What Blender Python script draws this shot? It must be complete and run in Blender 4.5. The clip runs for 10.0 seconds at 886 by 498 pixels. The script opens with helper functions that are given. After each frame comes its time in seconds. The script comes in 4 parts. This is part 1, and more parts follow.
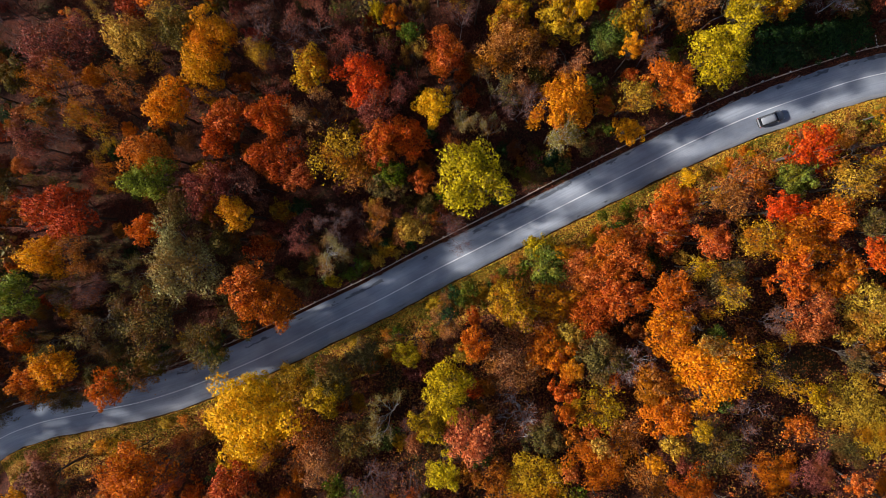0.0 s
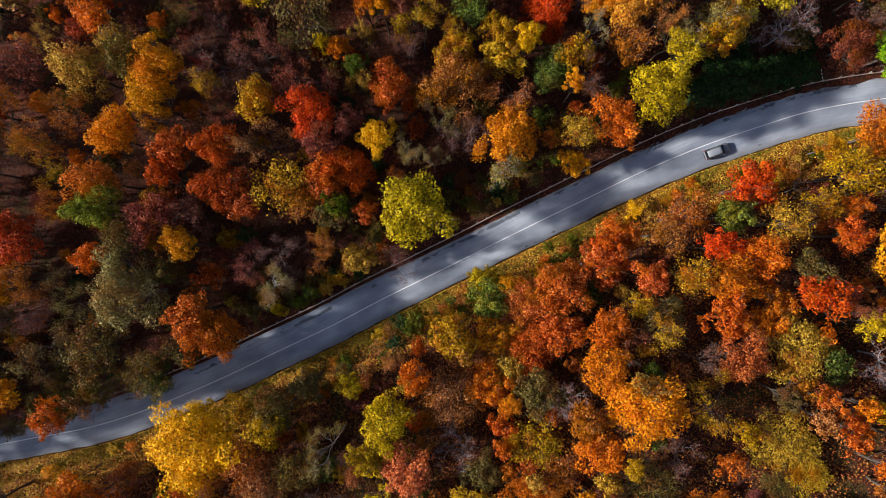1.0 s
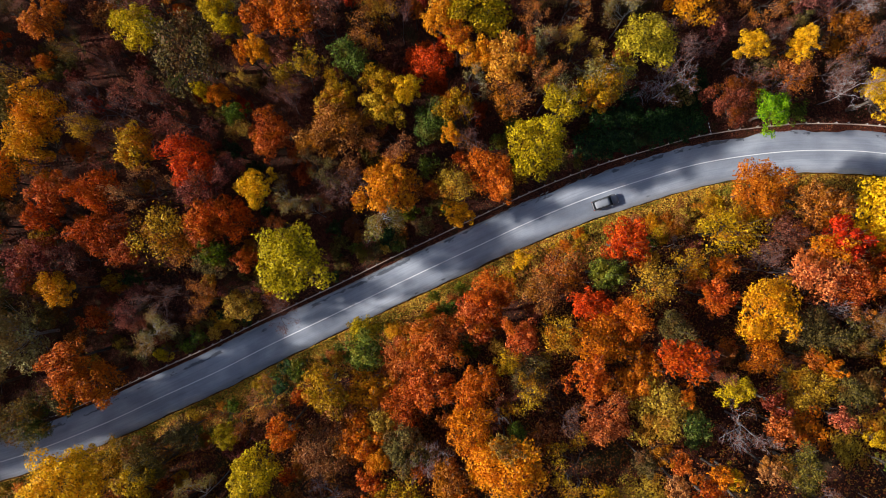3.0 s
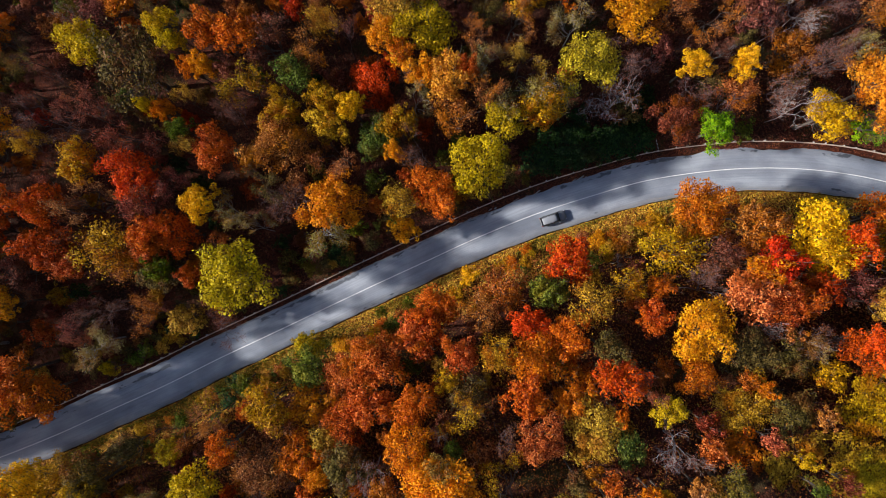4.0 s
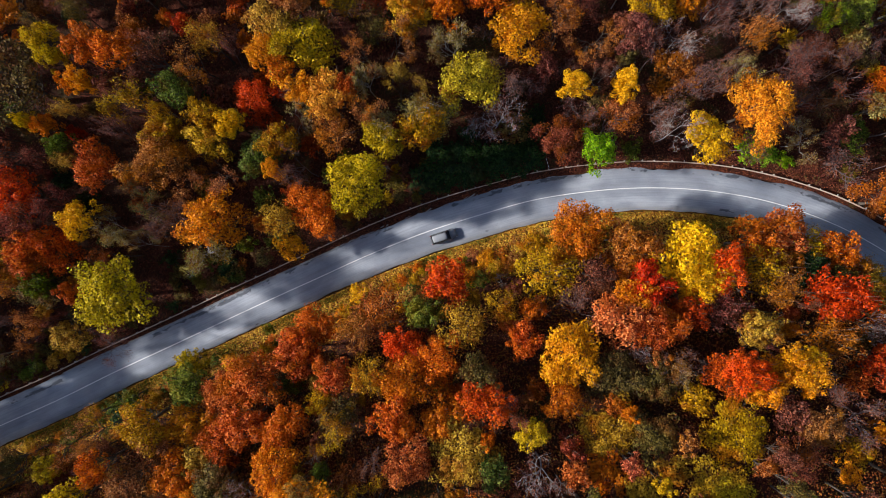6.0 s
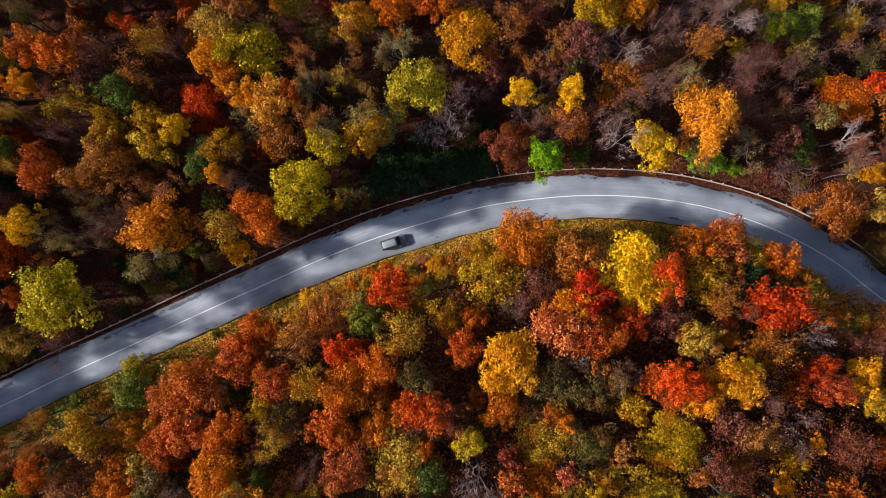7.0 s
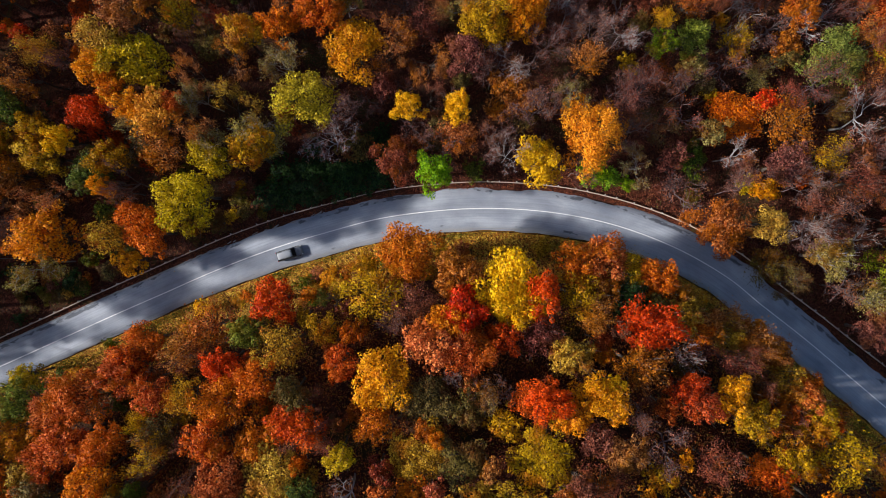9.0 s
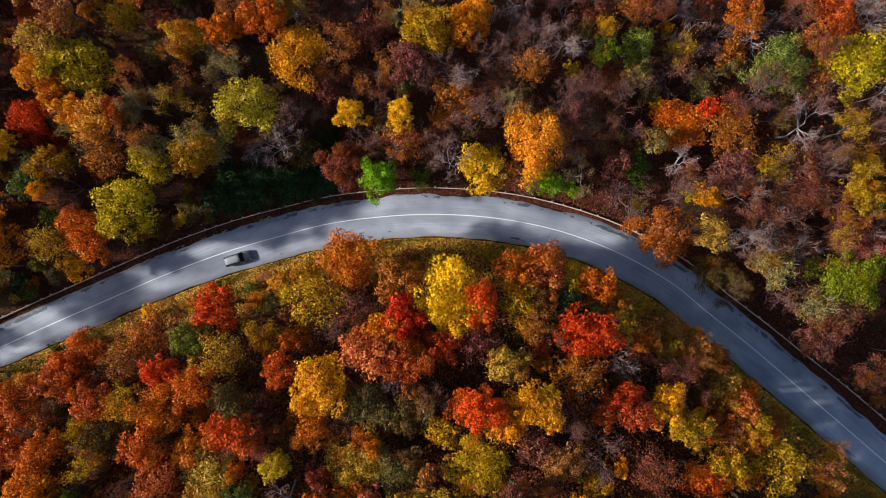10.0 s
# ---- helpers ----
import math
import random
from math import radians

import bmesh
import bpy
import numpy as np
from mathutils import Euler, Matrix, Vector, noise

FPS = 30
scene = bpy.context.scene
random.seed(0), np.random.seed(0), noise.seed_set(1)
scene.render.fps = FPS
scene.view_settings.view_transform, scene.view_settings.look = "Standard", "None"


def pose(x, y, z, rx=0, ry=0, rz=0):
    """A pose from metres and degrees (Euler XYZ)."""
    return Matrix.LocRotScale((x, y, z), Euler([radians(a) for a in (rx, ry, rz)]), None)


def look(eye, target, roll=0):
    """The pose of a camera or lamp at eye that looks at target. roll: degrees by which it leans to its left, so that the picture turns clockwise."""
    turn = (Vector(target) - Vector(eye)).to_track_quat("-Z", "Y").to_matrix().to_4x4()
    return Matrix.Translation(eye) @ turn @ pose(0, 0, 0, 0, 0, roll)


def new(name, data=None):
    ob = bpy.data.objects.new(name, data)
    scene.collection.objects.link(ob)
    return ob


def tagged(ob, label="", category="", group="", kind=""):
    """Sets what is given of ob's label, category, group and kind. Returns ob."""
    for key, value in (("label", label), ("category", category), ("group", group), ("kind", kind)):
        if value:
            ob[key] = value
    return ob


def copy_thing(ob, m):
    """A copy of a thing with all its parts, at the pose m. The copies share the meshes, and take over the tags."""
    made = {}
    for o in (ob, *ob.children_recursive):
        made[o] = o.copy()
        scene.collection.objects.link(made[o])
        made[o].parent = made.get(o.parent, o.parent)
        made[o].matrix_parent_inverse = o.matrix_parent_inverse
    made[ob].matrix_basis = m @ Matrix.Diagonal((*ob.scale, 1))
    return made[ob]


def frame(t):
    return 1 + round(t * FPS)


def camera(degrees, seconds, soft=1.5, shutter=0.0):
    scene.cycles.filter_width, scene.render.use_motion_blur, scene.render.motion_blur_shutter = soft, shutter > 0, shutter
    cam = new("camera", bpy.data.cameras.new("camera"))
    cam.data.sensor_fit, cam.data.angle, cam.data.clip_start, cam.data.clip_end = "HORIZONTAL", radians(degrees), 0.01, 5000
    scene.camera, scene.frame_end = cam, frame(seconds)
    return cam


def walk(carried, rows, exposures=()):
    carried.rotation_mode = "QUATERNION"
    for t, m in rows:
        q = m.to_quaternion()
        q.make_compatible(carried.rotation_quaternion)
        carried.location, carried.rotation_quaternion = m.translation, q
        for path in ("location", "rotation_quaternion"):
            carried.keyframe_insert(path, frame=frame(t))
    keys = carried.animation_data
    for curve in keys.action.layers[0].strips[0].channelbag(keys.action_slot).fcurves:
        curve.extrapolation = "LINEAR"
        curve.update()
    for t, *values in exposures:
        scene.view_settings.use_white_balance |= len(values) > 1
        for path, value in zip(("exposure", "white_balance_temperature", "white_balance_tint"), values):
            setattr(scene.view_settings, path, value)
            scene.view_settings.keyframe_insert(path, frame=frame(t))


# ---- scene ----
cam = camera(68.0, 10.0, soft=0.75)
PATH = [
    (0, 2.74, 0.00, 121.33, 0.00, 1.30, 0.00),
    (0.5, 6.92, 2.59, 121.30, 0.09, 1.03, 0.23),
    (1, 11.67, 5.31, 121.21, 0.08, 0.94, 0.44),
    (1.5, 16.66, 7.73, 121.15, 0.14, 0.89, 0.64),
    (2, 21.64, 9.76, 120.91, 0.30, 0.82, 0.88),
    (2.5, 26.46, 11.85, 120.76, 0.29, 0.70, 1.08),
    (2.7, 28.39, 12.70, 120.66, 0.29, 0.64, 1.17),
    (3.8, 38.53, 16.66, 120.39, 0.21, 0.25, 1.49),
    (4, 40.22, 17.14, 120.42, 0.20, 0.27, 1.59),
    (4.5, 44.96, 18.22, 120.39, 0.26, 0.18, 1.71),
    (5, 49.74, 19.03, 120.26, 0.34, 0.11, 1.87),
    (5.5, 54.36, 20.03, 120.15, 0.27, 0.00, 1.97),
    (5.7, 56.25, 20.44, 120.14, 0.23, -0.07, 1.95),
    (6.8, 65.93, 22.96, 120.18, -0.25, -0.48, 2.44),
    (7, 67.55, 23.28, 120.13, -0.24, -0.44, 2.45),
    (7.5, 72.10, 24.07, 120.16, -0.24, -0.49, 2.55),
    (8, 76.58, 25.14, 120.31, -0.42, -0.59, 2.71),
    (8.5, 80.94, 26.24, 120.26, -0.60, -0.75, 2.82),
    (9, 85.34, 27.46, 120.41, -0.81, -0.89, 2.93),
    (9.5, 89.55, 28.84, 120.69, -1.11, -1.11, 2.99),
    (10, 93.87, 30.30, 120.86, -1.46, -1.27, 3.14),
]
walk(cam, [(t, pose(x, y, z, rx, ry, rz)) for t, x, y, z, rx, ry, rz in PATH], exposures=((0.0, 0.40, 6180, 11), (10.0, 0.40, 6180, 11)))


# ---- light ----
SUN_TO = Vector((-0.9925, -0.122, 0.446)).normalized()
sun = new("sun", bpy.data.lights.new("sun", "SUN"))
sun.data.energy, sun.data.angle, sun.data.color = 5.0, radians(2.2), (1.0, 0.95, 0.88)
sun.matrix_world = look(SUN_TO * 300, (0, 0, 0))
world = bpy.data.worlds.new("sky")
scene.world = world
world.use_nodes = True
sky = world.node_tree.nodes.new("ShaderNodeTexSky")
sky.sky_type, sky.sun_disc = "NISHITA", False
sky.sun_elevation = math.asin(SUN_TO.z)
sky.sun_rotation = math.atan2(SUN_TO.x, SUN_TO.y)
world.node_tree.links.new(sky.outputs[0], world.node_tree.nodes["Background"].inputs[0])
world.node_tree.nodes["Background"].inputs[1].default_value = 0.12


# ---- materials ----
class Nodes:
    """A material with a short way to add nodes and links."""

    def __init__(self, name):
        self.mat = bpy.data.materials.new(name)
        self.mat.use_nodes = True
        self.tree = self.mat.node_tree
        self.bsdf = self.tree.nodes["Principled BSDF"]
        self.out = self.tree.nodes["Material Output"]

    def add(self, kind, **sockets):
        node = self.tree.nodes.new(kind)
        for key, value in sockets.items():
            self.put(node.inputs[key.replace("_", " ")], value)
        return node

    def put(self, socket, value):
        if isinstance(value, bpy.types.NodeSocket):
            self.tree.links.new(value, socket)
        else:
            socket.default_value = value

    def coords(self, which="Object"):
        return self.tree.nodes.new("ShaderNodeTexCoord").outputs[which]

    def position(self):
        return self.tree.nodes.new("ShaderNodeNewGeometry").outputs["Position"]

    def noise(self, vector, scale, detail=4.0, rough=0.6, warp=0.0):
        node = self.add("ShaderNodeTexNoise", Vector=vector, Scale=scale, Detail=detail, Roughness=rough, Distortion=warp)
        return node.outputs["Fac"]

    def ramp(self, fac, stops):
        node = self.add("ShaderNodeValToRGB", Fac=fac)
        ramp = node.color_ramp
        while len(ramp.elements) < len(stops):
            ramp.elements.new(0.5)
        for element, (at, colour) in zip(ramp.elements, stops):
            element.position = at
            element.color = (*colour, 1) if isinstance(colour, tuple) else (colour, colour, colour, 1)
        return node.outputs["Color"]

    def mix(self, fac, a, b, blend="MIX"):
        node = self.tree.nodes.new("ShaderNodeMix")
        node.data_type, node.blend_type = "RGBA", blend
        self.put(node.inputs[0], fac)
        self.put(node.inputs[6], (*a, 1) if isinstance(a, tuple) else a)
        self.put(node.inputs[7], (*b, 1) if isinstance(b, tuple) else b)
        return node.outputs[2]

    def math(self, op, a, b=0.0):
        node = self.tree.nodes.new("ShaderNodeMath")
        node.operation = op
        self.put(node.inputs[0], a)
        self.put(node.inputs[1], b)
        return node.outputs[0]

    def bump(self, height, strength=0.3, distance=0.02):
        node = self.add("ShaderNodeBump", Height=height, Strength=strength, Distance=distance)
        self.put(self.bsdf.inputs["Normal"], node.outputs[0])

    def finish(self, colour, rough=0.7, metal=0.0, spec=0.3):
        self.put(self.bsdf.inputs["Base Color"], (*colour, 1) if isinstance(colour, tuple) else colour)
        self.put(self.bsdf.inputs["Roughness"], rough)
        self.put(self.bsdf.inputs["Metallic"], metal)
        self.put(self.bsdf.inputs["Specular IOR Level"], spec)
        return self.mat


def foliage(name, dark, mid, light, second=None, share=0.5):
    """Leaves: three tones picked leaf by leaf, a second tone in patches of the crown, a shift from tree to tree."""
    n = Nodes(name)
    geo = n.tree.nodes.new("ShaderNodeNewGeometry")
    info = n.tree.nodes.new("ShaderNodeObjectInfo")
    island = geo.outputs["Random Per Island"]
    colour = n.ramp(island, [(0.08, dark), (0.40, mid), (0.90, light)])
    patch = n.noise(geo.outputs["Position"], 0.24, 3.0)
    if second:
        where = n.ramp(patch, [(share - 0.07, 0.0), (share + 0.07, 1.0)])
        colour = n.mix(where, colour, n.mix(island, tuple(0.7 * c for c in second), second))
    shift = n.add("ShaderNodeHueSaturation", Color=colour)
    n.put(shift.inputs["Hue"], n.math("ADD", n.math("MULTIPLY", info.outputs["Random"], 0.016), 0.492))
    n.put(shift.inputs["Saturation"], n.math("ADD", n.math("MULTIPLY", n.noise(info.outputs["Location"], 3.7, 0.0), 0.3), 0.93))
    n.put(shift.inputs["Value"], n.math("ADD", n.math("MULTIPLY", n.noise(info.outputs["Location"], 7.3, 0.0), 0.5), 0.78))
    n.finish(shift.outputs[0], 0.6, spec=0.16)
    thin = n.add("ShaderNodeBsdfTranslucent", Color=shift.outputs[0])
    both = n.add("ShaderNodeMixShader", Fac=0.24)
    n.tree.links.new(n.bsdf.outputs[0], both.inputs[1])
    n.tree.links.new(thin.outputs[0], both.inputs[2])
    n.tree.links.new(both.outputs[0], n.out.inputs[0])
    return n.mat


LEAVES = {
    "O": foliage("orange_leaves", (0.20, 0.034, 0.008), (0.53, 0.122, 0.017), (0.84, 0.30, 0.065), (0.60, 0.155, 0.014), 0.57),
    "R": foliage("rust_red_leaves", (0.16, 0.022, 0.009), (0.43, 0.080, 0.020), (0.74, 0.235, 0.080), (0.50, 0.135, 0.020), 0.56),
    "D": foliage("crimson_leaves", (0.22, 0.016, 0.003), (0.58, 0.046, 0.006), (0.78, 0.090, 0.012), (0.56, 0.050, 0.006), 0.66),
    "C": foliage("cherry_red_leaves", (0.11, 0.013, 0.006), (0.36, 0.040, 0.014), (0.64, 0.125, 0.050), (0.42, 0.070, 0.012), 0.58),
    "T": foliage("flame_red_leaves", (0.22, 0.022, 0.005), (0.58, 0.075, 0.007), (0.82, 0.17, 0.024), (0.60, 0.13, 0.010), 0.60),
    "G": foliage("golden_leaves", (0.32, 0.092, 0.006), (0.68, 0.245, 0.010), (0.86, 0.40, 0.028), (0.64, 0.18, 0.010), 0.62),
    "Y": foliage("yellow_leaves", (0.39, 0.19, 0.003), (0.80, 0.435, 0.003), (0.93, 0.57, 0.010), (0.73, 0.34, 0.004), 0.63),
    "L": foliage("lime_leaves", (0.14, 0.095, 0.007), (0.48, 0.325, 0.013), (0.72, 0.51, 0.030), (0.34, 0.20, 0.012), 0.60),
    "N": foliage("green_leaves", (0.020, 0.034, 0.004), (0.068, 0.094, 0.012), (0.18, 0.22, 0.03), (0.14, 0.10, 0.012), 0.54),
    "F": foliage("fresh_green_leaves", (0.04, 0.13, 0.006), (0.17, 0.30, 0.010), (0.31, 0.46, 0.02), (0.24, 0.26, 0.012), 0.62),
    "M": foliage("moss_green_leaves", (0.05, 0.060, 0.008), (0.16, 0.185, 0.022), (0.32, 0.33, 0.05), (0.24, 0.19, 0.020), 0.57),
    "V": foliage("dull_olive_leaves", (0.035, 0.027, 0.008), (0.10, 0.073, 0.017), (0.22, 0.155, 0.040), (0.17, 0.070, 0.020), 0.54),
    "A": foliage("olive_gold_leaves", (0.12, 0.060, 0.010), (0.40, 0.220, 0.022), (0.66, 0.41, 0.055), (0.42, 0.15, 0.020), 0.57),
    "B": foliage("russet_brown_leaves", (0.09, 0.026, 0.011), (0.30, 0.088, 0.026), (0.58, 0.26, 0.100), (0.44, 0.15, 0.024), 0.55),
    "K": foliage("maroon_leaves", (0.055, 0.016, 0.012), (0.18, 0.048, 0.032), (0.35, 0.125, 0.082), (0.25, 0.08, 0.030), 0.56),
    "W": foliage("silvery_olive_leaves", (0.09, 0.066, 0.020), (0.25, 0.188, 0.052), (0.43, 0.345, 0.12), (0.30, 0.15, 0.035), 0.52),
    # Dark ivy green, lowered to near black to carry deep shade.
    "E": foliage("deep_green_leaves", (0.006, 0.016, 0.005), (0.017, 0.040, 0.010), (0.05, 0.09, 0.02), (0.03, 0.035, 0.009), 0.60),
    "P": foliage("withered_mauve_leaves", (0.075, 0.022, 0.018), (0.20, 0.062, 0.042), (0.36, 0.15, 0.10), (0.27, 0.09, 0.03), 0.56),
}


def bark_material(name, dark, light):
    n = Nodes(name)
    at = n.coords()
    streak = n.noise(at, 6.0, 5.0, 0.7)
    n.bump(streak, 0.5, 0.03)
    return n.finish(n.ramp(streak, [(0.3, dark), (0.7, light)]), 0.9, spec=0.15)


BARK = bark_material("grey_brown_bark", (0.045, 0.032, 0.024), (0.15, 0.12, 0.095))
PALE_BARK = bark_material("pale_grey_bark", (0.17, 0.150, 0.142), (0.42, 0.385, 0.36))
TWIG_BARK = bark_material("mauve_brown_bark", (0.080, 0.050, 0.047), (0.19, 0.140, 0.130))


def ground_material(name, stops):
    n = Nodes(name)
    at = n.position()
    flakes = n.add("ShaderNodeTexVoronoi", Vector=at, Scale=4.5)
    tone = n.ramp(flakes.outputs["Color"], stops)
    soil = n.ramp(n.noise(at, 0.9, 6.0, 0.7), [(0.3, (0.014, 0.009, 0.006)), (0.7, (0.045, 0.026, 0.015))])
    moss = n.ramp(n.noise(at, 2.2, 5.0, 0.7), [(0.3, (0.03, 0.035, 0.010)), (0.7, (0.085, 0.09, 0.022))])
    floor = n.mix(n.ramp(n.noise(at, 0.16, 4.0, 0.6), [(0.38, 0.25), (0.62, 0.85)]), soil, tone)
    floor = n.mix(n.ramp(n.noise(at, 0.11, 3.0, 0.6, 0.6), [(0.56, 0.0), (0.70, 0.6)]), floor, moss)
    n.bump(n.math("ADD", flakes.outputs["Distance"], n.noise(at, 1.4, 5.0)), 0.7, 0.12)
    return n.finish(floor, 0.95, spec=0.1)


def asphalt_material():
    """Worn grey asphalt. The UV map runs in metres: u along the road, v across it from the centre line."""
    n = Nodes("worn_asphalt")
    uv = n.coords("UV")
    split = n.add("ShaderNodeSeparateXYZ", Vector=uv)
    u, v = split.outputs[0], split.outputs[1]
    stretched = n.add("ShaderNodeMapping", Vector=uv, Scale=(0.5, 1.0, 1.0)).outputs[0]
    grain = n.noise(n.position(), 14.0, 6.0, 0.8)
    # Cloudy tones: soft tree shadows put into the colour, along with real wear.
    worn = n.noise(stretched, 0.26, 4.0, 0.5, 0.3)
    base = n.ramp(worn, [(0.30, (0.200, 0.219, 0.262)), (0.48, (0.295, 0.317, 0.360)), (0.66, (0.42, 0.443, 0.485))])
    tracks = n.math("ABSOLUTE", n.math("SUBTRACT", n.math("ABSOLUTE", v), 1.75))
    band = n.ramp(tracks, [(0.25, 0.0), (0.9, 0.22)])
    base = n.mix(band, base, (0.25, 0.26, 0.285))
    # Dark blotches with frayed outlines near both road edges.
    frayed = n.math("MULTIPLY", n.math("SUBTRACT", n.noise(stretched, 2.2, 5.0, 0.75), 0.5), 1.3)
    outer = n.ramp(n.math("MULTIPLY", n.math("ADD", v, frayed), 0.1), [(0.275, 0.0), (0.290, 1.0), (0.335, 1.0), (0.352, 0.0)])
    inner = n.ramp(n.math("MULTIPLY", n.math("ADD", v, frayed), -0.1), [(0.27, 0.0), (0.285, 1.0), (0.32, 1.0), (0.335, 0.0)])
    blots = n.noise(n.add("ShaderNodeMapping", Vector=uv, Scale=(0.27, 0.5, 0.0)).outputs[0], 1.0, 3.0, 0.6)
    sparse = n.noise(n.add("ShaderNodeMapping", Vector=uv, Location=(40.0, 7.0, 0.0), Scale=(0.16, 0.4, 0.0)).outputs[0], 1.0, 3.0, 0.6)
    edge_blots = n.math("MULTIPLY", outer, n.ramp(blots, [(0.52, 0.0), (0.56, 0.85)]))
    edge_blots = n.math("MAXIMUM", edge_blots, n.math("MULTIPLY", inner, n.ramp(sparse, [(0.62, 0.0), (0.66, 0.8)])))
    base = n.mix(edge_blots, base, (0.062, 0.068, 0.084))
    dusty = n.ramp(n.math("ADD", n.math("MULTIPLY", n.math("ABSOLUTE", v), 0.1), n.math("MULTIPLY", n.noise(stretched, 2.0, 4.0), 0.06)), [(0.355, 0.0), (0.385, 0.7)])
    base = n.mix(n.math("MULTIPLY", dusty, n.math("LESS_THAN", v, 0.0)), base, (0.33, 0.33, 0.34))
    crumbs = n.ramp(n.noise(n.position(), 3.0, 5.0, 0.8), [(0.64, 0.0), (0.72, 0.6)])
    base = n.mix(crumbs, base, (0.10, 0.085, 0.07))
    streaks = n.noise(n.add("ShaderNodeMapping", Vector=uv, Scale=(0.06, 4.0, 1.0)).outputs[0], 1.0, 3.0)
    base = n.mix(n.ramp(streaks, [(0.45, 0.0), (0.75, 0.3)]), base, (0.12, 0.125, 0.14))
    base = n.mix(0.45, base, n.ramp(grain, [(0.3, 0.30), (0.7, 0.72)]), "OVERLAY")
    n.bump(grain, 0.25, 0.008)
    return n.finish(base, n.ramp(worn, [(0.3, 0.62), (0.7, 0.85)]), spec=0.35)


def plain_material(name, colour, rough=0.6, metal=0.0, spec=0.4, wear=0.25, scale=8.0, dirt=(0.08, 0.07, 0.06)):
    n = Nodes(name)
    at = n.coords()
    patch = n.noise(at, scale, 5.0, 0.7)
    tone = n.mix(n.ramp(patch, [(0.48, 0.0), (0.72, wear)]), colour, dirt)
    tone = n.mix(n.math("MULTIPLY", n.noise(at, scale * 7, 3.0), 0.25), tone, tuple(0.75 * c for c in colour))
    return n.finish(tone, rough, metal, spec)


ASPHALT = asphalt_material()
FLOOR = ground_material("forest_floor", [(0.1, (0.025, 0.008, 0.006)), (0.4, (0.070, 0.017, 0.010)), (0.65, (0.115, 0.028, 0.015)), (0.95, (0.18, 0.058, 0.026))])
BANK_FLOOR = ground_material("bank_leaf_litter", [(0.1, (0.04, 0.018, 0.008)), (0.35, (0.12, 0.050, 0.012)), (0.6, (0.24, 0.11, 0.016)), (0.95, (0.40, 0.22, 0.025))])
PAINT = plain_material("worn_white_road_paint", (0.80, 0.80, 0.78), 0.6, wear=0.25, scale=1.6, dirt=(0.5, 0.5, 0.5))
CONCRETE = plain_material("weathered_concrete", (0.29, 0.285, 0.28), 0.85, wear=0.6, scale=2.0, dirt=(0.15, 0.13, 0.11))
RAIL_STEEL = plain_material("rust_stained_galvanised_steel", (0.52, 0.38, 0.29), 0.6, 0.0, wear=0.35, scale=1.2, dirt=(0.26, 0.12, 0.06))
POST_STEEL = plain_material("dull_galvanised_steel", (0.60, 0.54, 0.48), 0.6, 0.0, wear=0.5, scale=3.0, dirt=(0.2, 0.1, 0.06))
SIGN_WHITE = plain_material("white_sign_face", (0.82, 0.82, 0.80), 0.45, wear=0.1)
SIGN_DARK = plain_material("dark_sign_face", (0.03, 0.03, 0.035), 0.5, wear=0.1)
CAR_PAINT = plain_material("grey_car_paint", (0.33, 0.34, 0.36), 0.55, 0.0, 0.3, wear=0.12, scale=1.5, dirt=(0.14, 0.13, 0.12))
BODY_PAINT = plain_material("dark_grey_car_paint", (0.20, 0.205, 0.22), 0.45, 0.2, 0.4, wear=0.12, scale=1.5, dirt=(0.10, 0.10, 0.09))
TRIM = plain_material("black_plastic_trim", (0.018, 0.018, 0.02), 0.6, wear=0.2)
TYRE = plain_material("black_rubber", (0.02, 0.02, 0.021), 0.85, wear=0.3)
ALLOY = plain_material("grey_alloy", (0.5, 0.5, 0.52), 0.35, 0.9, wear=0.2)
RED_LENS = plain_material("red_lamp_lens", (0.45, 0.01, 0.01), 0.2, wear=0.05)
CLEAR_LENS = plain_material("clear_lamp_lens", (0.75, 0.77, 0.8), 0.1, wear=0.05)
GLASS = plain_material("tinted_car_glass", (0.010, 0.011, 0.013), 0.12, 0.0, 0.3, wear=0.02)


# ---- plan: the road's centre line and the lie of the land ----
# The unseen west end bends south so added trees can block the sun.
KNOTS = [
    (-140, -190), (-118, -152), (-108, -118), (-104, -84), (-102, -62), (-98.5, -48), (-92, -39.8), (-83, -35.5), (-73, -33.1), (-60.2, -30.4), (-48.6, -26.6), (-34.7, -20.7), (-23.5, -15.2), (-12.4, -9.8),
    (-1.5, -4.0), (9.2, 1.4), (25.9, 9.9), (36.4, 15.1), (45.9, 19.8), (56.2, 24.3), (66.3, 27.9), (76.4, 31.0), (88, 33.0),
    (98, 33.7), (108, 33.3), (118.3, 31.6), (128.8, 28.2), (138.1, 23.5), (144.6, 18.8), (152.7, 13.1), (160.6, 7.1), (176.8, -5.3), (215, -34.7), (260, -69), (300, -100),
]


def glide(knots, step=1.0):
    """A smooth line through the knots, with a point about every step metres."""
    p = np.array(knots, float)
    line = []
    for a, b, c, d in zip(p, p[1:], p[2:], p[3:]):
        for u in np.arange(0, 1, step / np.linalg.norm(c - b)):
            line.append(0.5 * (2 * b + (c - a) * u + (2 * a - 5 * b + 4 * c - d) * u**2 + (3 * b - a - 3 * c + d) * u**3))
    return np.array(line)


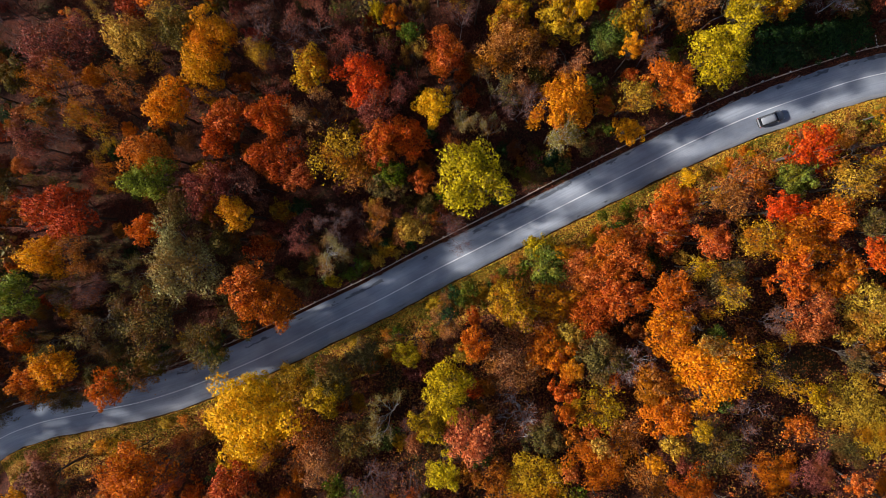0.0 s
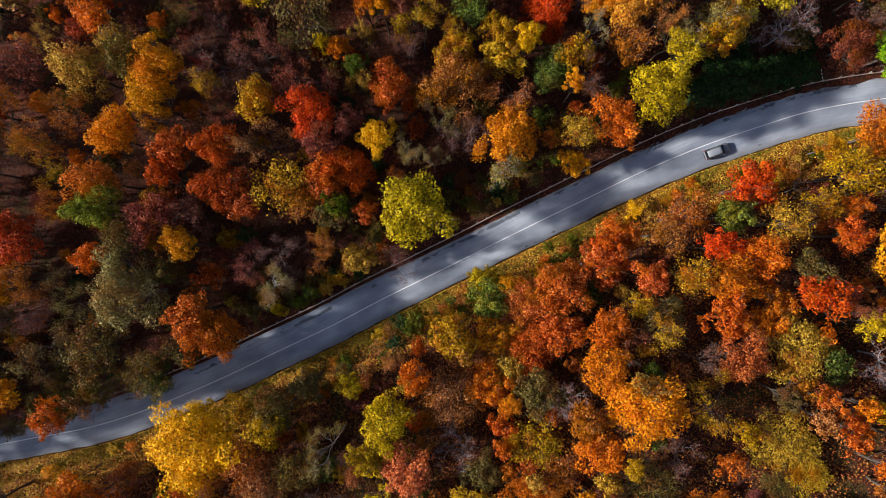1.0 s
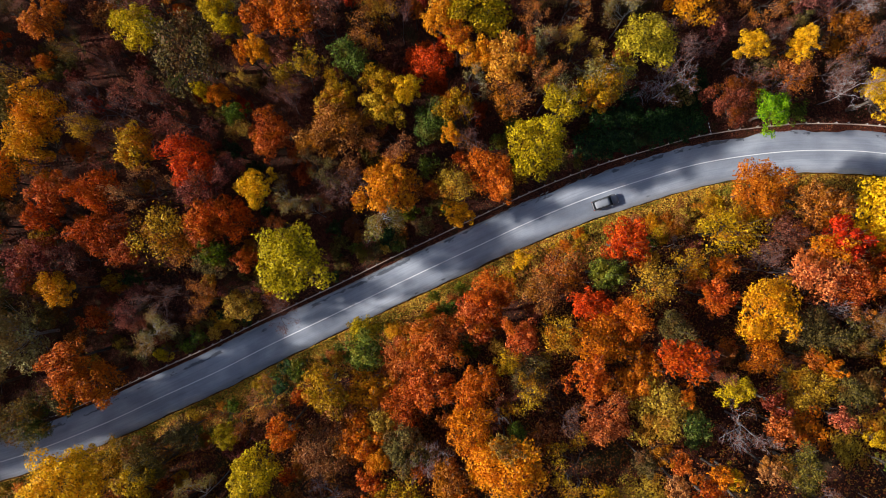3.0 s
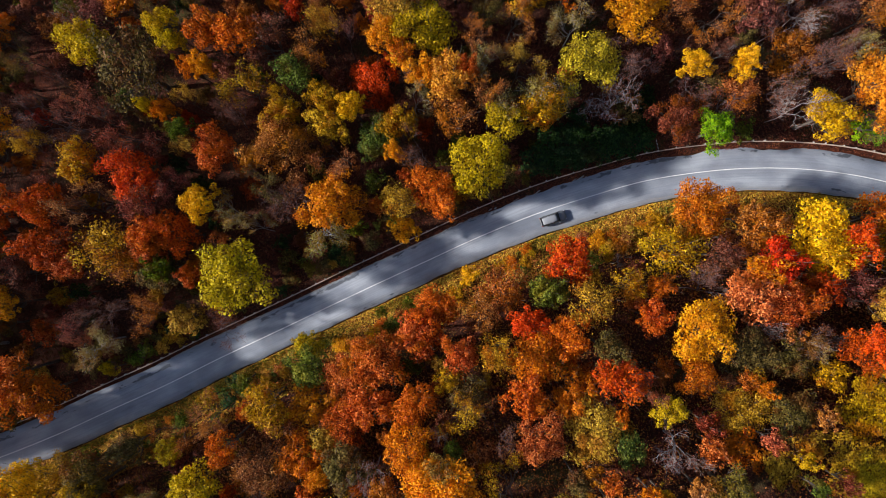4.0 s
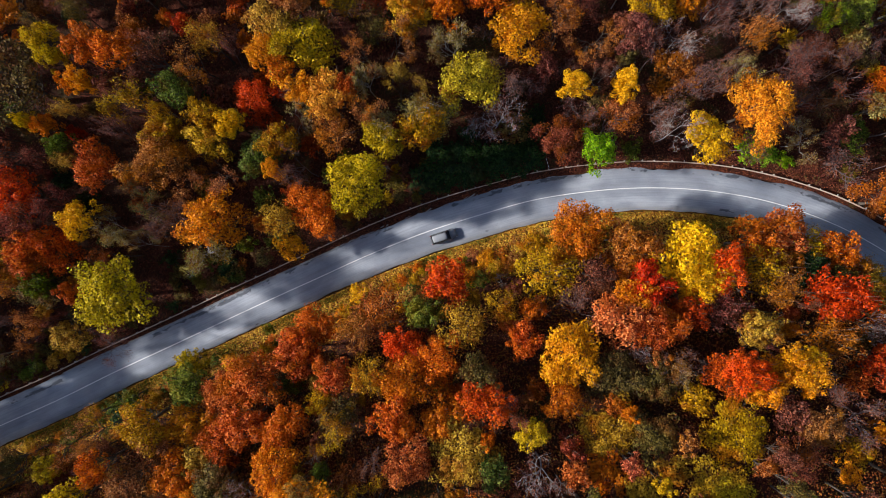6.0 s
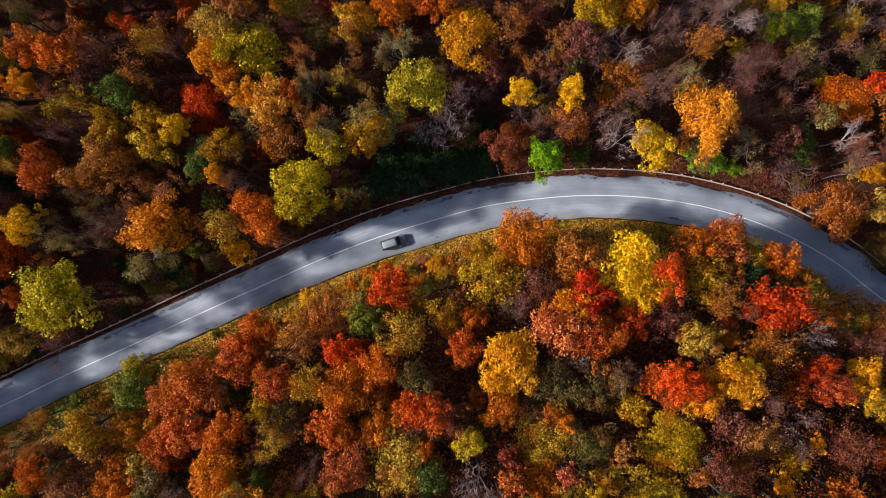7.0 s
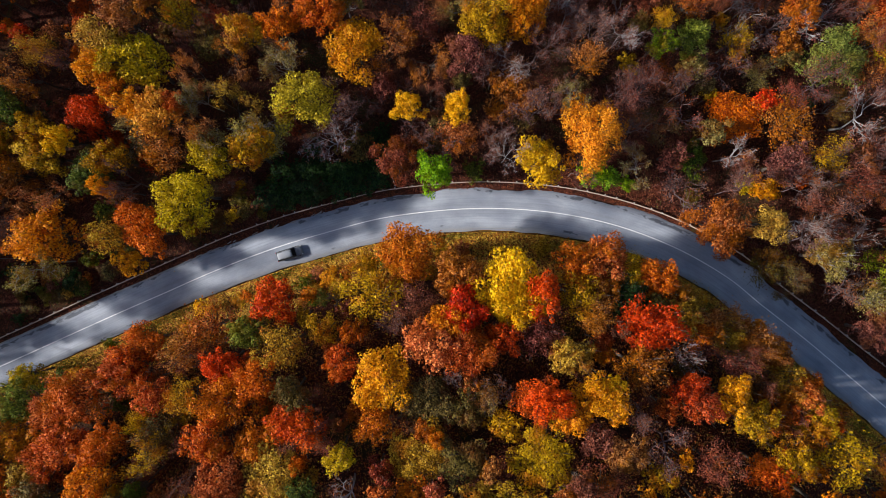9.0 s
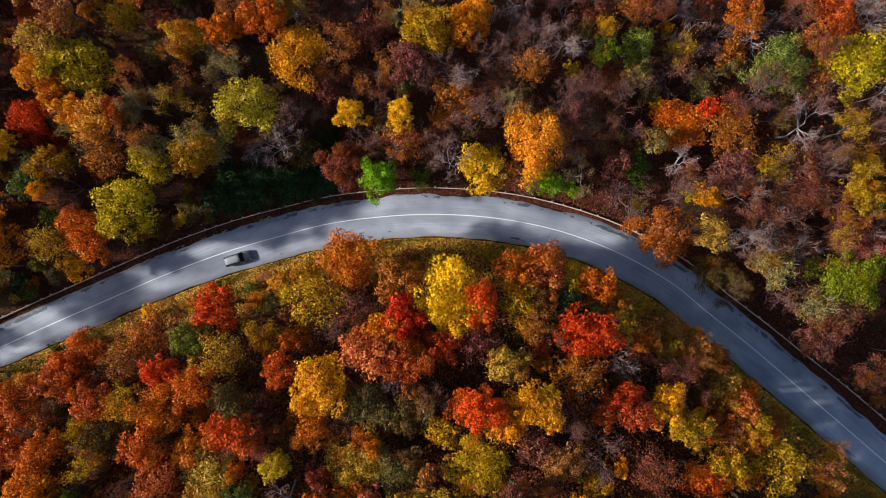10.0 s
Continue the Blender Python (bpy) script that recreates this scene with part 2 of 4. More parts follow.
LINE = glide(KNOTS, 0.5)
RUN = np.r_[0, np.cumsum(np.linalg.norm(np.diff(LINE, axis=0), axis=1))]
LINE = np.stack([np.interp(np.arange(0, RUN[-1], 1.0), RUN, LINE[:, k]) for k in (0, 1)], 1)
TANGENT = np.gradient(LINE, axis=0)
TANGENT /= np.linalg.norm(TANGENT, axis=1)[:, None]
RIGHT = np.stack([TANGENT[:, 1], -TANGENT[:, 0]], 1)
ALONG = np.r_[0, np.cumsum(np.linalg.norm(np.diff(LINE, axis=0), axis=1))]
ROAD_Z = np.clip(-3.81 + 0.0498 * LINE[:, 0] + 0.0366 * LINE[:, 1], -14, 7)
SOUTH_HALF = np.interp(LINE[:, 0], [-20, 9, 35, 60, 140], [3.55, 3.4, 3.6, 4.0, 4.0])
NORTH_HALF = np.interp(LINE[:, 0], [-25, 0, 10, 35, 95, 140], [4.3, 3.9, 3.7, 3.5, 3.5, 3.8])


def to_road(x, y):
    """Signed distance from the centre line (uphill side positive) and the index of the nearest point of the line."""
    x, y = np.atleast_1d(np.asarray(x, float)), np.atleast_1d(np.asarray(y, float))
    near = np.empty(len(x), int)
    for a in range(0, len(x), 4000):
        gap = (x[a : a + 4000, None] - LINE[:, 0]) ** 2 + (y[a : a + 4000, None] - LINE[:, 1]) ** 2
        near[a : a + 4000] = gap.argmin(1)
    off = (x - LINE[near, 0]) * RIGHT[near, 0] + (y - LINE[near, 1]) * RIGHT[near, 1]
    gap = np.hypot(x - LINE[near, 0], y - LINE[near, 1])
    return np.where(gap > abs(off) + 2, np.copysign(gap, off), off), near


def rough(x, y):
    return 0.35 * np.sin(0.31 * x + 1.3 * np.sin(0.17 * y)) + 0.3 * np.sin(0.27 * y - 0.9 * np.sin(0.23 * x)) + 0.15 * np.sin(0.9 * x + 0.7 * y) + 0.1 * np.sin(1.3 * y - 0.8 * x)


def ground_z(x, y):
    """The lie of the land: a cut bank that climbs on one side of the road, woodland that falls gently on the other."""
    x, y = np.atleast_1d(np.asarray(x, float)), np.atleast_1d(np.asarray(y, float))
    d, near = to_road(x, y)
    z = ROAD_Z[near] - 0.16
    south, north = SOUTH_HALF[near], NORTH_HALF[near]
    edge_s, edge_n = d - south, -d - north
    z = z + 0.16 * np.clip((edge_s - 0.4) / 0.5, 0, 1) + 0.16 * np.clip(edge_s - 0.9, 0, 3) + 0.55 * np.clip(edge_s - 3.9, 0, 45) + 0.2 * np.clip(edge_s - 48.9, 0, 120)
    z = z + 0.10 * np.clip((edge_n - 0.05) / 0.3, 0, 1) - 0.06 * np.clip(edge_n - 2.0, 0, 60) - 0.15 * np.clip(edge_n - 80, 0, 200)
    wild = np.clip(np.maximum(edge_s, edge_n) - 1.5, 0, 6) / 6
    far = np.clip((np.hypot(x - 45, y - 10) - 220) / 500, 0, 1)
    return z + wild * rough(x, y) + far * (25 * np.sin(x / 310 + 1) * np.sin(y / 270) + 14 * np.sin(x / 130 + y / 170))


def mesh_of(name, verts, faces, material, uv=None, smooth=False):
    mesh = bpy.data.meshes.new(name)
    mesh.from_pydata([tuple(v) for v in np.asarray(verts).tolist()], [], faces)
    if material:
        mesh.materials.append(material)
    if uv is not None:
        layer = mesh.uv_layers.new(name="metres")
        order = np.empty(len(mesh.loops), int)
        mesh.loops.foreach_get("vertex_index", order)
        layer.data.foreach_set("uv", np.asarray(uv, np.float32)[order].ravel())
    if smooth:
        mesh.polygons.foreach_set("use_smooth", np.ones(len(mesh.polygons), bool))
    mesh.update()
    return mesh


def strip_faces(rows, cols):
    return [(r * cols + c, r * cols + c + 1, (r + 1) * cols + c + 1, (r + 1) * cols + c) for r in range(rows - 1) for c in range(cols - 1)]


def build_ground():
    def axis(a, b, step):
        inner = np.arange(a, b, step)
        out = np.cumsum(step * 1.25 ** np.arange(1, 32))
        out = out[out < 3200]
        return np.r_[(a - out)[::-1], inner, b + out]

    gx, gy = axis(-115, 195, 1.35), axis(-75, 105, 1.35)
    x, y = (g.ravel() for g in np.meshgrid(gx, gy))
    d, near = to_road(x, y)
    edge = np.maximum(d - SOUTH_HALF[near], -d - NORTH_HALF[near])
    verts = np.stack([x, y, ground_z(x, y) - 0.55 * np.clip((2.1 - edge) / 0.7, 0, 1)], 1)
    cols = len(gx)
    faces = strip_faces(len(gy), cols)
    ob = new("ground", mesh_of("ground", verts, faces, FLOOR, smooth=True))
    tagged(ob, "brown leaf-strewn forest floor on a wooded hillside", "ground", kind="structure")


def ribbon(offsets, lift):
    """A strip along the road with the given offsets from the centre line: vertices, faces and metre UVs. lift: height of each offset."""
    verts, uv = [], []
    for i in range(len(LINE)):
        for off, up in zip(offsets(i), lift):
            p = LINE[i] + RIGHT[i] * off
            verts.append((p[0], p[1], ROAD_Z[i] + up))
            uv.append((ALONG[i], -off))
    return verts, strip_faces(len(LINE), len(lift)), uv


def flip(faces):
    return [f[::-1] for f in faces]


def build_road():
    rng = np.random.default_rng(5)
    wob_n = np.convolve(rng.normal(0, 0.28, len(LINE)), np.ones(3) / 3, "same") * np.interp(LINE[:, 0], [40, 55], [0.2, 1.0])
    wob_s = np.convolve(rng.normal(0, 0.14, len(LINE)), np.ones(3) / 3, "same")

    def across(i):
        n, s = -NORTH_HALF[i] + wob_n[i], SOUTH_HALF[i] + wob_s[i]
        return (n - 0.05, n, 0.6 * n, 0.0, 0.6 * s, s, s + 0.05)

    verts, faces, uv = ribbon(across, (-0.2, -0.02, 0.03, 0.06, 0.03, -0.02, -0.2))
    road = new("road", mesh_of("road", verts, flip(faces), ASPHALT, uv, True))
    tagged(road, "worn grey two-lane asphalt road curving through autumn woods", "road", kind="structure")
    verts, faces, uv = ribbon(lambda i: (-0.085, -0.08, 0.08, 0.085), (0.058, 0.068, 0.068, 0.058))
    line = new("centre_line", mesh_of("centre_line", verts, flip(faces), PAINT, uv))
    line.parent = road
    return road


def build_verges():
    """Leaf-strewn soil on both sides of the asphalt, with a sunken gutter along the bank."""
    south = ((-0.1, -0.14), (0.0, -0.22), (0.12, -0.36), (0.34, -0.36), (0.46, -0.16), (0.9, 0.01), (1.6, 0.11), (2.2, 0.205), (2.9, 0.10))
    north = ((2.9, -0.25), (2.2, -0.07), (1.4, -0.06), (0.35, -0.06), (0.06, -0.15), (-0.1, -0.2))
    for name, profile, half, sign in (("verge_bank", south, SOUTH_HALF, 1), ("verge_outer", north, NORTH_HALF, -1)):
        verts, faces, uv = ribbon(lambda i: [sign * (half[i] + off) for off, _ in profile], [up for _, up in profile])
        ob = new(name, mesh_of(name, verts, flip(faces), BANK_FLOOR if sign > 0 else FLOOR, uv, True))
        tagged(ob, "leaf-strewn soil verge along the asphalt", "verge", kind="structure")


def bevel_box(bm, size, at=(0, 0, 0), bevel=0.0, turn=0.0, segments=1):
    made = bmesh.ops.create_cube(bm, size=1.0, matrix=pose(*at, 0, 0, turn) @ Matrix.Diagonal((*size, 1)))
    if bevel:
        edges = list({e for v in made["verts"] for e in v.link_edges})
        bmesh.ops.bevel(bm, geom=edges, offset=bevel, segments=segments, affect="EDGES")
    return made


def part(name, bm, material, parent, label="", m=None, smooth=False):
    """Links a bmesh as one mesh object under a thing or a part."""
    mesh = bpy.data.meshes.new(name)
    bm.normal_update()
    bm.to_mesh(mesh)
    bm.free()
    mesh.materials.append(material)
    if smooth:
        mesh.polygons.foreach_set("use_smooth", np.ones(len(mesh.polygons), bool))
    ob = new(name, mesh)
    ob.parent = parent
    if m is not None:
        ob.matrix_basis = m
    return tagged(ob, label)


def at_line(i, off, up=0.0):
    p = LINE[i] + RIGHT[i] * off
    return Vector((p[0], p[1], ROAD_Z[i] + up))


def heading(i):
    return math.degrees(math.atan2(TANGENT[i, 1], TANGENT[i, 0]))


def index_at(x):
    return int(np.abs(LINE[:, 0] - x).argmin())


def build_edging(road):
    """Broken pale edging stones along the valley side of the asphalt."""
    rng = random.Random(11)
    shapes = []
    for k in range(5):
        bm = bmesh.new()
        bevel_box(bm, (1.0, 0.26, 0.2), bevel=0.04)
        for v in bm.verts:
            v.co += Vector((rng.uniform(-0.12, 0.12), rng.uniform(-0.07, 0.07), rng.uniform(-0.03, 0.03)))
        mesh = bpy.data.meshes.new("edging_stone")
        bm.to_mesh(mesh)
        bm.free()
        mesh.materials.append(CONCRETE)
        shapes.append(mesh)
    for i in range(index_at(-12), index_at(76)):
        whole = float(np.interp(LINE[i, 0], [40, 52], [1.0, 0.0]))
        if rng.random() < (0.52 + 0.40 * math.sin(i * 0.13 + 1.5 * math.sin(i * 0.031))) * (1 - 0.93 * whole):
            continue
        loose = 1 - 0.85 * whole
        ob = new("edging_stone", rng.choice(shapes))
        ob.parent = road
        ob.matrix_basis = Matrix.Translation(at_line(i, -NORTH_HALF[i] - 0.08 + loose * rng.uniform(-0.3, 0.18), -0.03 + rng.uniform(-0.05, 0.03))) @ pose(0, 0, 0, rng.uniform(-4, 4) * loose, rng.uniform(-3, 3) * loose, heading(i) + loose * rng.uniform(-18, 18)) @ Matrix.Diagonal((1 + loose * rng.uniform(-0.7, 0.3), 1 + loose * rng.uniform(-0.6, 0.1), 1, 1))


RAIL_OFF = lambda i: -float(np.interp(LINE[i, 0], [-60, 10, 40, 60, 70, 95, 120, 150, 160, 168], [5.2, 4.8, 4.9, 5.0, 4.85, 4.75, 4.6, 4.8, 5.2, 5.7]))


def build_guardrail():
    first, last = index_at(-95), index_at(196)
    rail = new("guardrail")
    rail.location = at_line(first, RAIL_OFF(first), -0.2)
    base = Matrix.Translation(rail.location).inverted()
    profile = [(0.02, 0.42), (0.11, 0.46), (0.11, 0.53), (0.04, 0.58), (0.04, 0.62), (0.11, 0.67), (0.11, 0.74), (0.06, 0.79), (-0.05, 0.79), (-0.05, 0.70), (-0.03, 0.59), (-0.04, 0.42)]
    verts = []
    for i in range(first, last + 1):
        sag = 0.03 * math.sin(i * 0.7) + 0.02 * math.sin(i * 0.23)
        for out, up in profile:
            p = at_line(i, RAIL_OFF(i) + out + 0.02 * math.sin(i * 0.41), up - 0.1 + sag)
            verts.append(base @ p)
    n = len(profile)
    faces = [(r * n + c, r * n + (c + 1) % n, (r + 1) * n + (c + 1) % n, (r + 1) * n + c) for r in range(last - first) for c in range(n)]
    beam = new("rail", mesh_of("rail", verts, faces, RAIL_STEEL))
    beam.parent = rail
    tagged(beam, "pale rust-stained steel rail")
    bm = bmesh.new()
    bevel_box(bm, (0.10, 0.14, 1.1), (0, 0, 0.28), 0.012)
    bevel_box(bm, (0.16, 0.26, 0.16), (0, 0.03, 0.68), 0.02)
    mesh = bpy.data.meshes.new("post")
    bm.to_mesh(mesh)
    bm.free()
    mesh.materials.append(POST_STEEL)
    rng = random.Random(3)
    step = 2.55
    for s in np.arange(ALONG[first] + 1, ALONG[last] - 1, step):
        i = int(np.searchsorted(ALONG, s))
        post = new("post", mesh)
        post.parent = rail
        post.matrix_basis = base @ Matrix.Translation(at_line(i, RAIL_OFF(i) - 0.16, -0.02)) @ pose(0, 0, 0, rng.uniform(-4, 4), rng.uniform(-3, 3), heading(i) + 180)
    tagged(rail, "rust-stained steel guardrail along the outer road edge", "guardrail")


# ---- trees ----
def tube(points, radii, sides):
    """A tapered tube along points: vertices and faces."""
    pts = np.array(points, float)
    run = np.gradient(pts, axis=0)
    run /= np.linalg.norm(run, axis=1)[:, None] + 1e-9
    ref = np.array([0.31, 0.95, 0.05]) if abs(run[0][2]) > 0.7 else np.array([0.0, 0.1, 1.0])
    a = np.cross(run, ref)
    a /= np.linalg.norm(a, axis=1)[:, None] + 1e-9
    b = np.cross(run, a)
    turn = np.arange(sides) * 2 * math.pi / sides
    verts = (pts[:, None] + np.asarray(radii)[:, None, None] * (np.cos(turn)[None, :, None] * a[:, None] + np.sin(turn)[None, :, None] * b[:, None])).reshape(-1, 3)
    faces = [(r * sides + c, r * sides + (c + 1) % sides, (r + 1) * sides + (c + 1) % sides, (r + 1) * sides + c) for r in range(len(pts) - 1) for c in range(sides)]
    return verts, faces


class Heap:
    """Gathers vertices and faces of one mesh."""

    def __init__(self):
        self.verts, self.faces, self.count = [], [], 0

    def add(self, verts, faces):
        self.verts.append(verts)
        self.faces += [tuple(i + self.count for i in f) for f in faces]
        self.count += len(verts)

    def join(self, points, radii, sides, near):
        """A tube whose root grows out of the nearest of the first vertices."""
        stem = np.concatenate(self.verts)[:near]
        root = int(((stem - points[0]) ** 2).sum(1).argmin())
        verts, faces = tube([stem[root], *points[1:]], radii, sides)
        self.verts.append(verts)
        self.faces += [tuple(root if i == 0 else i + self.count for i in f) for f in faces]
        self.count += len(verts)

    def mesh(self, name, material):
        return mesh_of(name, np.concatenate(self.verts), self.faces, material)


def leaf_mesh(name, at, facing, size, rng, material):
    """Curled leaf sprays, three corners each, at the given places and facing the given ways."""
    n = len(at)
    facing = facing / (np.linalg.norm(facing, axis=1)[:, None] + 1e-9)
    side = np.cross(facing, rng.normal(size=(n, 3)))
    side /= np.linalg.norm(side, axis=1)[:, None] + 1e-9
    ahead = np.cross(facing, side)
    long, wide = size[:, None], size[:, None] * rng.uniform(0.5, 0.85, (n, 1))
    curl = facing * long * rng.uniform(-0.15, 0.35, (n, 1))
    slip = side * wide * rng.uniform(-0.5, 0.5, (n, 1))
    verts = np.stack([at - ahead * long * 0.7 + side * wide, at - ahead * long * 0.5 - side * wide + curl, at + ahead * long + slip + curl], 1).reshape(-1, 3)
    mesh = bpy.data.meshes.new(name)
    mesh.vertices.add(3 * n)
    mesh.vertices.foreach_set("co", verts.astype(np.float32).ravel())
    mesh.loops.add(3 * n)
    mesh.loops.foreach_set("vertex_index", np.arange(3 * n, dtype=np.int32))
    mesh.polygons.add(n)
    mesh.polygons.foreach_set("loop_start", np.arange(0, 3 * n, 3, dtype=np.int32))
    mesh.polygons.foreach_set("loop_total", np.full(n, 3, np.int32))
    mesh.materials.append(material)
    mesh.update(calc_edges=True)
    mesh.validate()
    return mesh


def lobes_of(radius, low, high, count, rng):
    """Centres and radii of the clumps that make up a crown: an uneven dome with a ragged outline, some clumps standing out, some gaps."""
    centres, sizes = [], []
    tilt = rng.normal(0, 0.16, 2)
    wave = rng.uniform(0, 6.28, 3)
    mid, half = low + 0.42 * (high - low), 0.58 * (high - low)
    for k in range(count):
        up = 1 - 1.35 * (k + 0.5) / count
        turn = k * 2.39996 + rng.uniform(-0.6, 0.6)
        flat = math.sqrt(max(0.0, 1 - up * up))
        reach = rng.uniform(0.55, 0.98) * (1 + 0.10 * math.sin(2 * turn + wave[0]) + 0.11 * math.sin(3 * turn + wave[1]) + 0.08 * math.sin(5 * turn + wave[2]))
        size = rng.uniform(0.12, 0.29) * radius
        c = np.array([math.cos(turn) * flat * radius * reach, math.sin(turn) * flat * radius * reach, mid + up * half * reach])
        c[:2] += tilt * (c[2] - low) * 0.5
        centres.append(c)
        sizes.append(size)
    for k in range(5):
        turn = k * 1.2566 + wave[0]
        centres.append(np.array([math.cos(turn) * 0.36 * radius, math.sin(turn) * 0.36 * radius, mid + rng.uniform(0.0, 0.4) * half]))
        sizes.append(rng.uniform(0.30, 0.40) * radius)
    return np.array(centres), np.array(sizes)


def crown_leaves(centres, sizes, count, leaf, rng):
    """Leaves on the clumps; some stand out on twigs that feather the outline."""
    pick = rng.choice(len(sizes), count, p=sizes**2 / (sizes**2).sum())
    way = rng.normal(size=(count, 3))
    way /= np.linalg.norm(way, axis=1)[:, None]
    way[:, 2] = np.where(way[:, 2] < -0.25, -way[:, 2] * rng.uniform(-0.4, 1, count), way[:, 2])
    ripple = 1 + 0.30 * np.sin(way[:, 0] * 7 + pick) * np.sin(way[:, 1] * 6 + 2 * pick) * np.sin(way[:, 2] * 5 + 3 * pick)
    out = rng.uniform(0.74, 1.07, count)
    twig = np.sin(way[:, 0] * 13 + 5 * pick) * np.sin(way[:, 1] * 12 + 3 * pick) > 0.52
    out = np.where(twig, out * rng.uniform(0.95, 1.38, count), out)
    at = centres[pick] + way * (sizes[pick] * ripple * out)[:, None] * np.array([1, 1, 0.9])
    facing = 1.05 * way + 0.65 * rng.normal(size=(count, 3)) + np.array([0, 0, 0.35])
    return at, facing, leaf * rng.uniform(0.5, 1.3, count)


def make_leafy(radius, height, low, lobes, leaves, leaf, seed, stray=0.0):
    """One leafy tree, at the origin: trunk with limbs, crown of leaf clumps."""
    rng = np.random.default_rng(seed)
    centres, sizes = lobes_of(radius, low, height, lobes, rng)
    tree = new("tree")
    wood = Heap()
    lean = rng.normal(0, 0.25, 2)
    girth = 0.020 * height * (0.7 + 0.1 * radius)
    girth = min(max(girth, 0.06), 0.25)
    levels = np.linspace(0, height * 0.82, 8)
    stem = [(lean[0] * (z / height) ** 1.5 * 2 + 0.06 * math.sin(z), lean[1] * (z / height) ** 1.5 * 2 + 0.06 * math.cos(1.3 * z), z) for z in levels]
    wood.add(*tube(stem, girth * np.array([1.35, 1.05, 0.95, 0.84, 0.70, 0.54, 0.36, 0.14]), 7))
    stem_count = wood.count
    for c, s in zip(centres, sizes):
        k = rng.uniform(0.35, 0.75)
        start = np.array([np.interp(max(low * 0.75, k * c[2]), levels, [p[a] for p in stem]) for a in range(3)])
        bend = (start + c) / 2 + np.array([0, 0, -0.12 * np.linalg.norm(c - start)]) + rng.normal(0, 0.15, 3)
        path = [start, bend, c, c + (c - bend) * 0.5 + rng.normal(0, 0.2, 3)]
        if radius > 3:
            wood.join(path, girth * np.array([0.38, 0.26, 0.14, 0.04]), 3, stem_count)
        else:
            wood.join([start, c], girth * np.array([0.35, 0.08]), 3, stem_count)
        if radius > 3:
            tip = c + rng.normal(0, 1, 3) * s * 0.75 + np.array([0, 0, 0.2 * s])
            wood.join([bend, (bend + tip) / 2 + rng.normal(0, 0.12, 3), tip], girth * np.array([0.16, 0.10, 0.03]), 3, wood.count)
    trunk = new("trunk", wood.mesh("trunk", BARK))
    at, facing, size = crown_leaves(centres, sizes, leaves, leaf, rng)
    if stray:
        loose = rng.random(len(at)) < stray
        at[loose] += rng.normal(0, 0.28 * radius, (loose.sum(), 3)) * np.array([1, 1, 0.5])
    crown = new("crown", leaf_mesh("crown", at, facing, size, rng, LEAVES["O"]))
    tree["reach"], tree["top"] = float(np.percentile(np.hypot(at[:, 0], at[:, 1]), 95)), float(np.percentile(at[:, 2], 99))
    for ob in (trunk, crown):
        ob.parent = tree
    crown.material_slots[0].link = "OBJECT"
    trunk.material_slots[0].link = "OBJECT"
    return tree


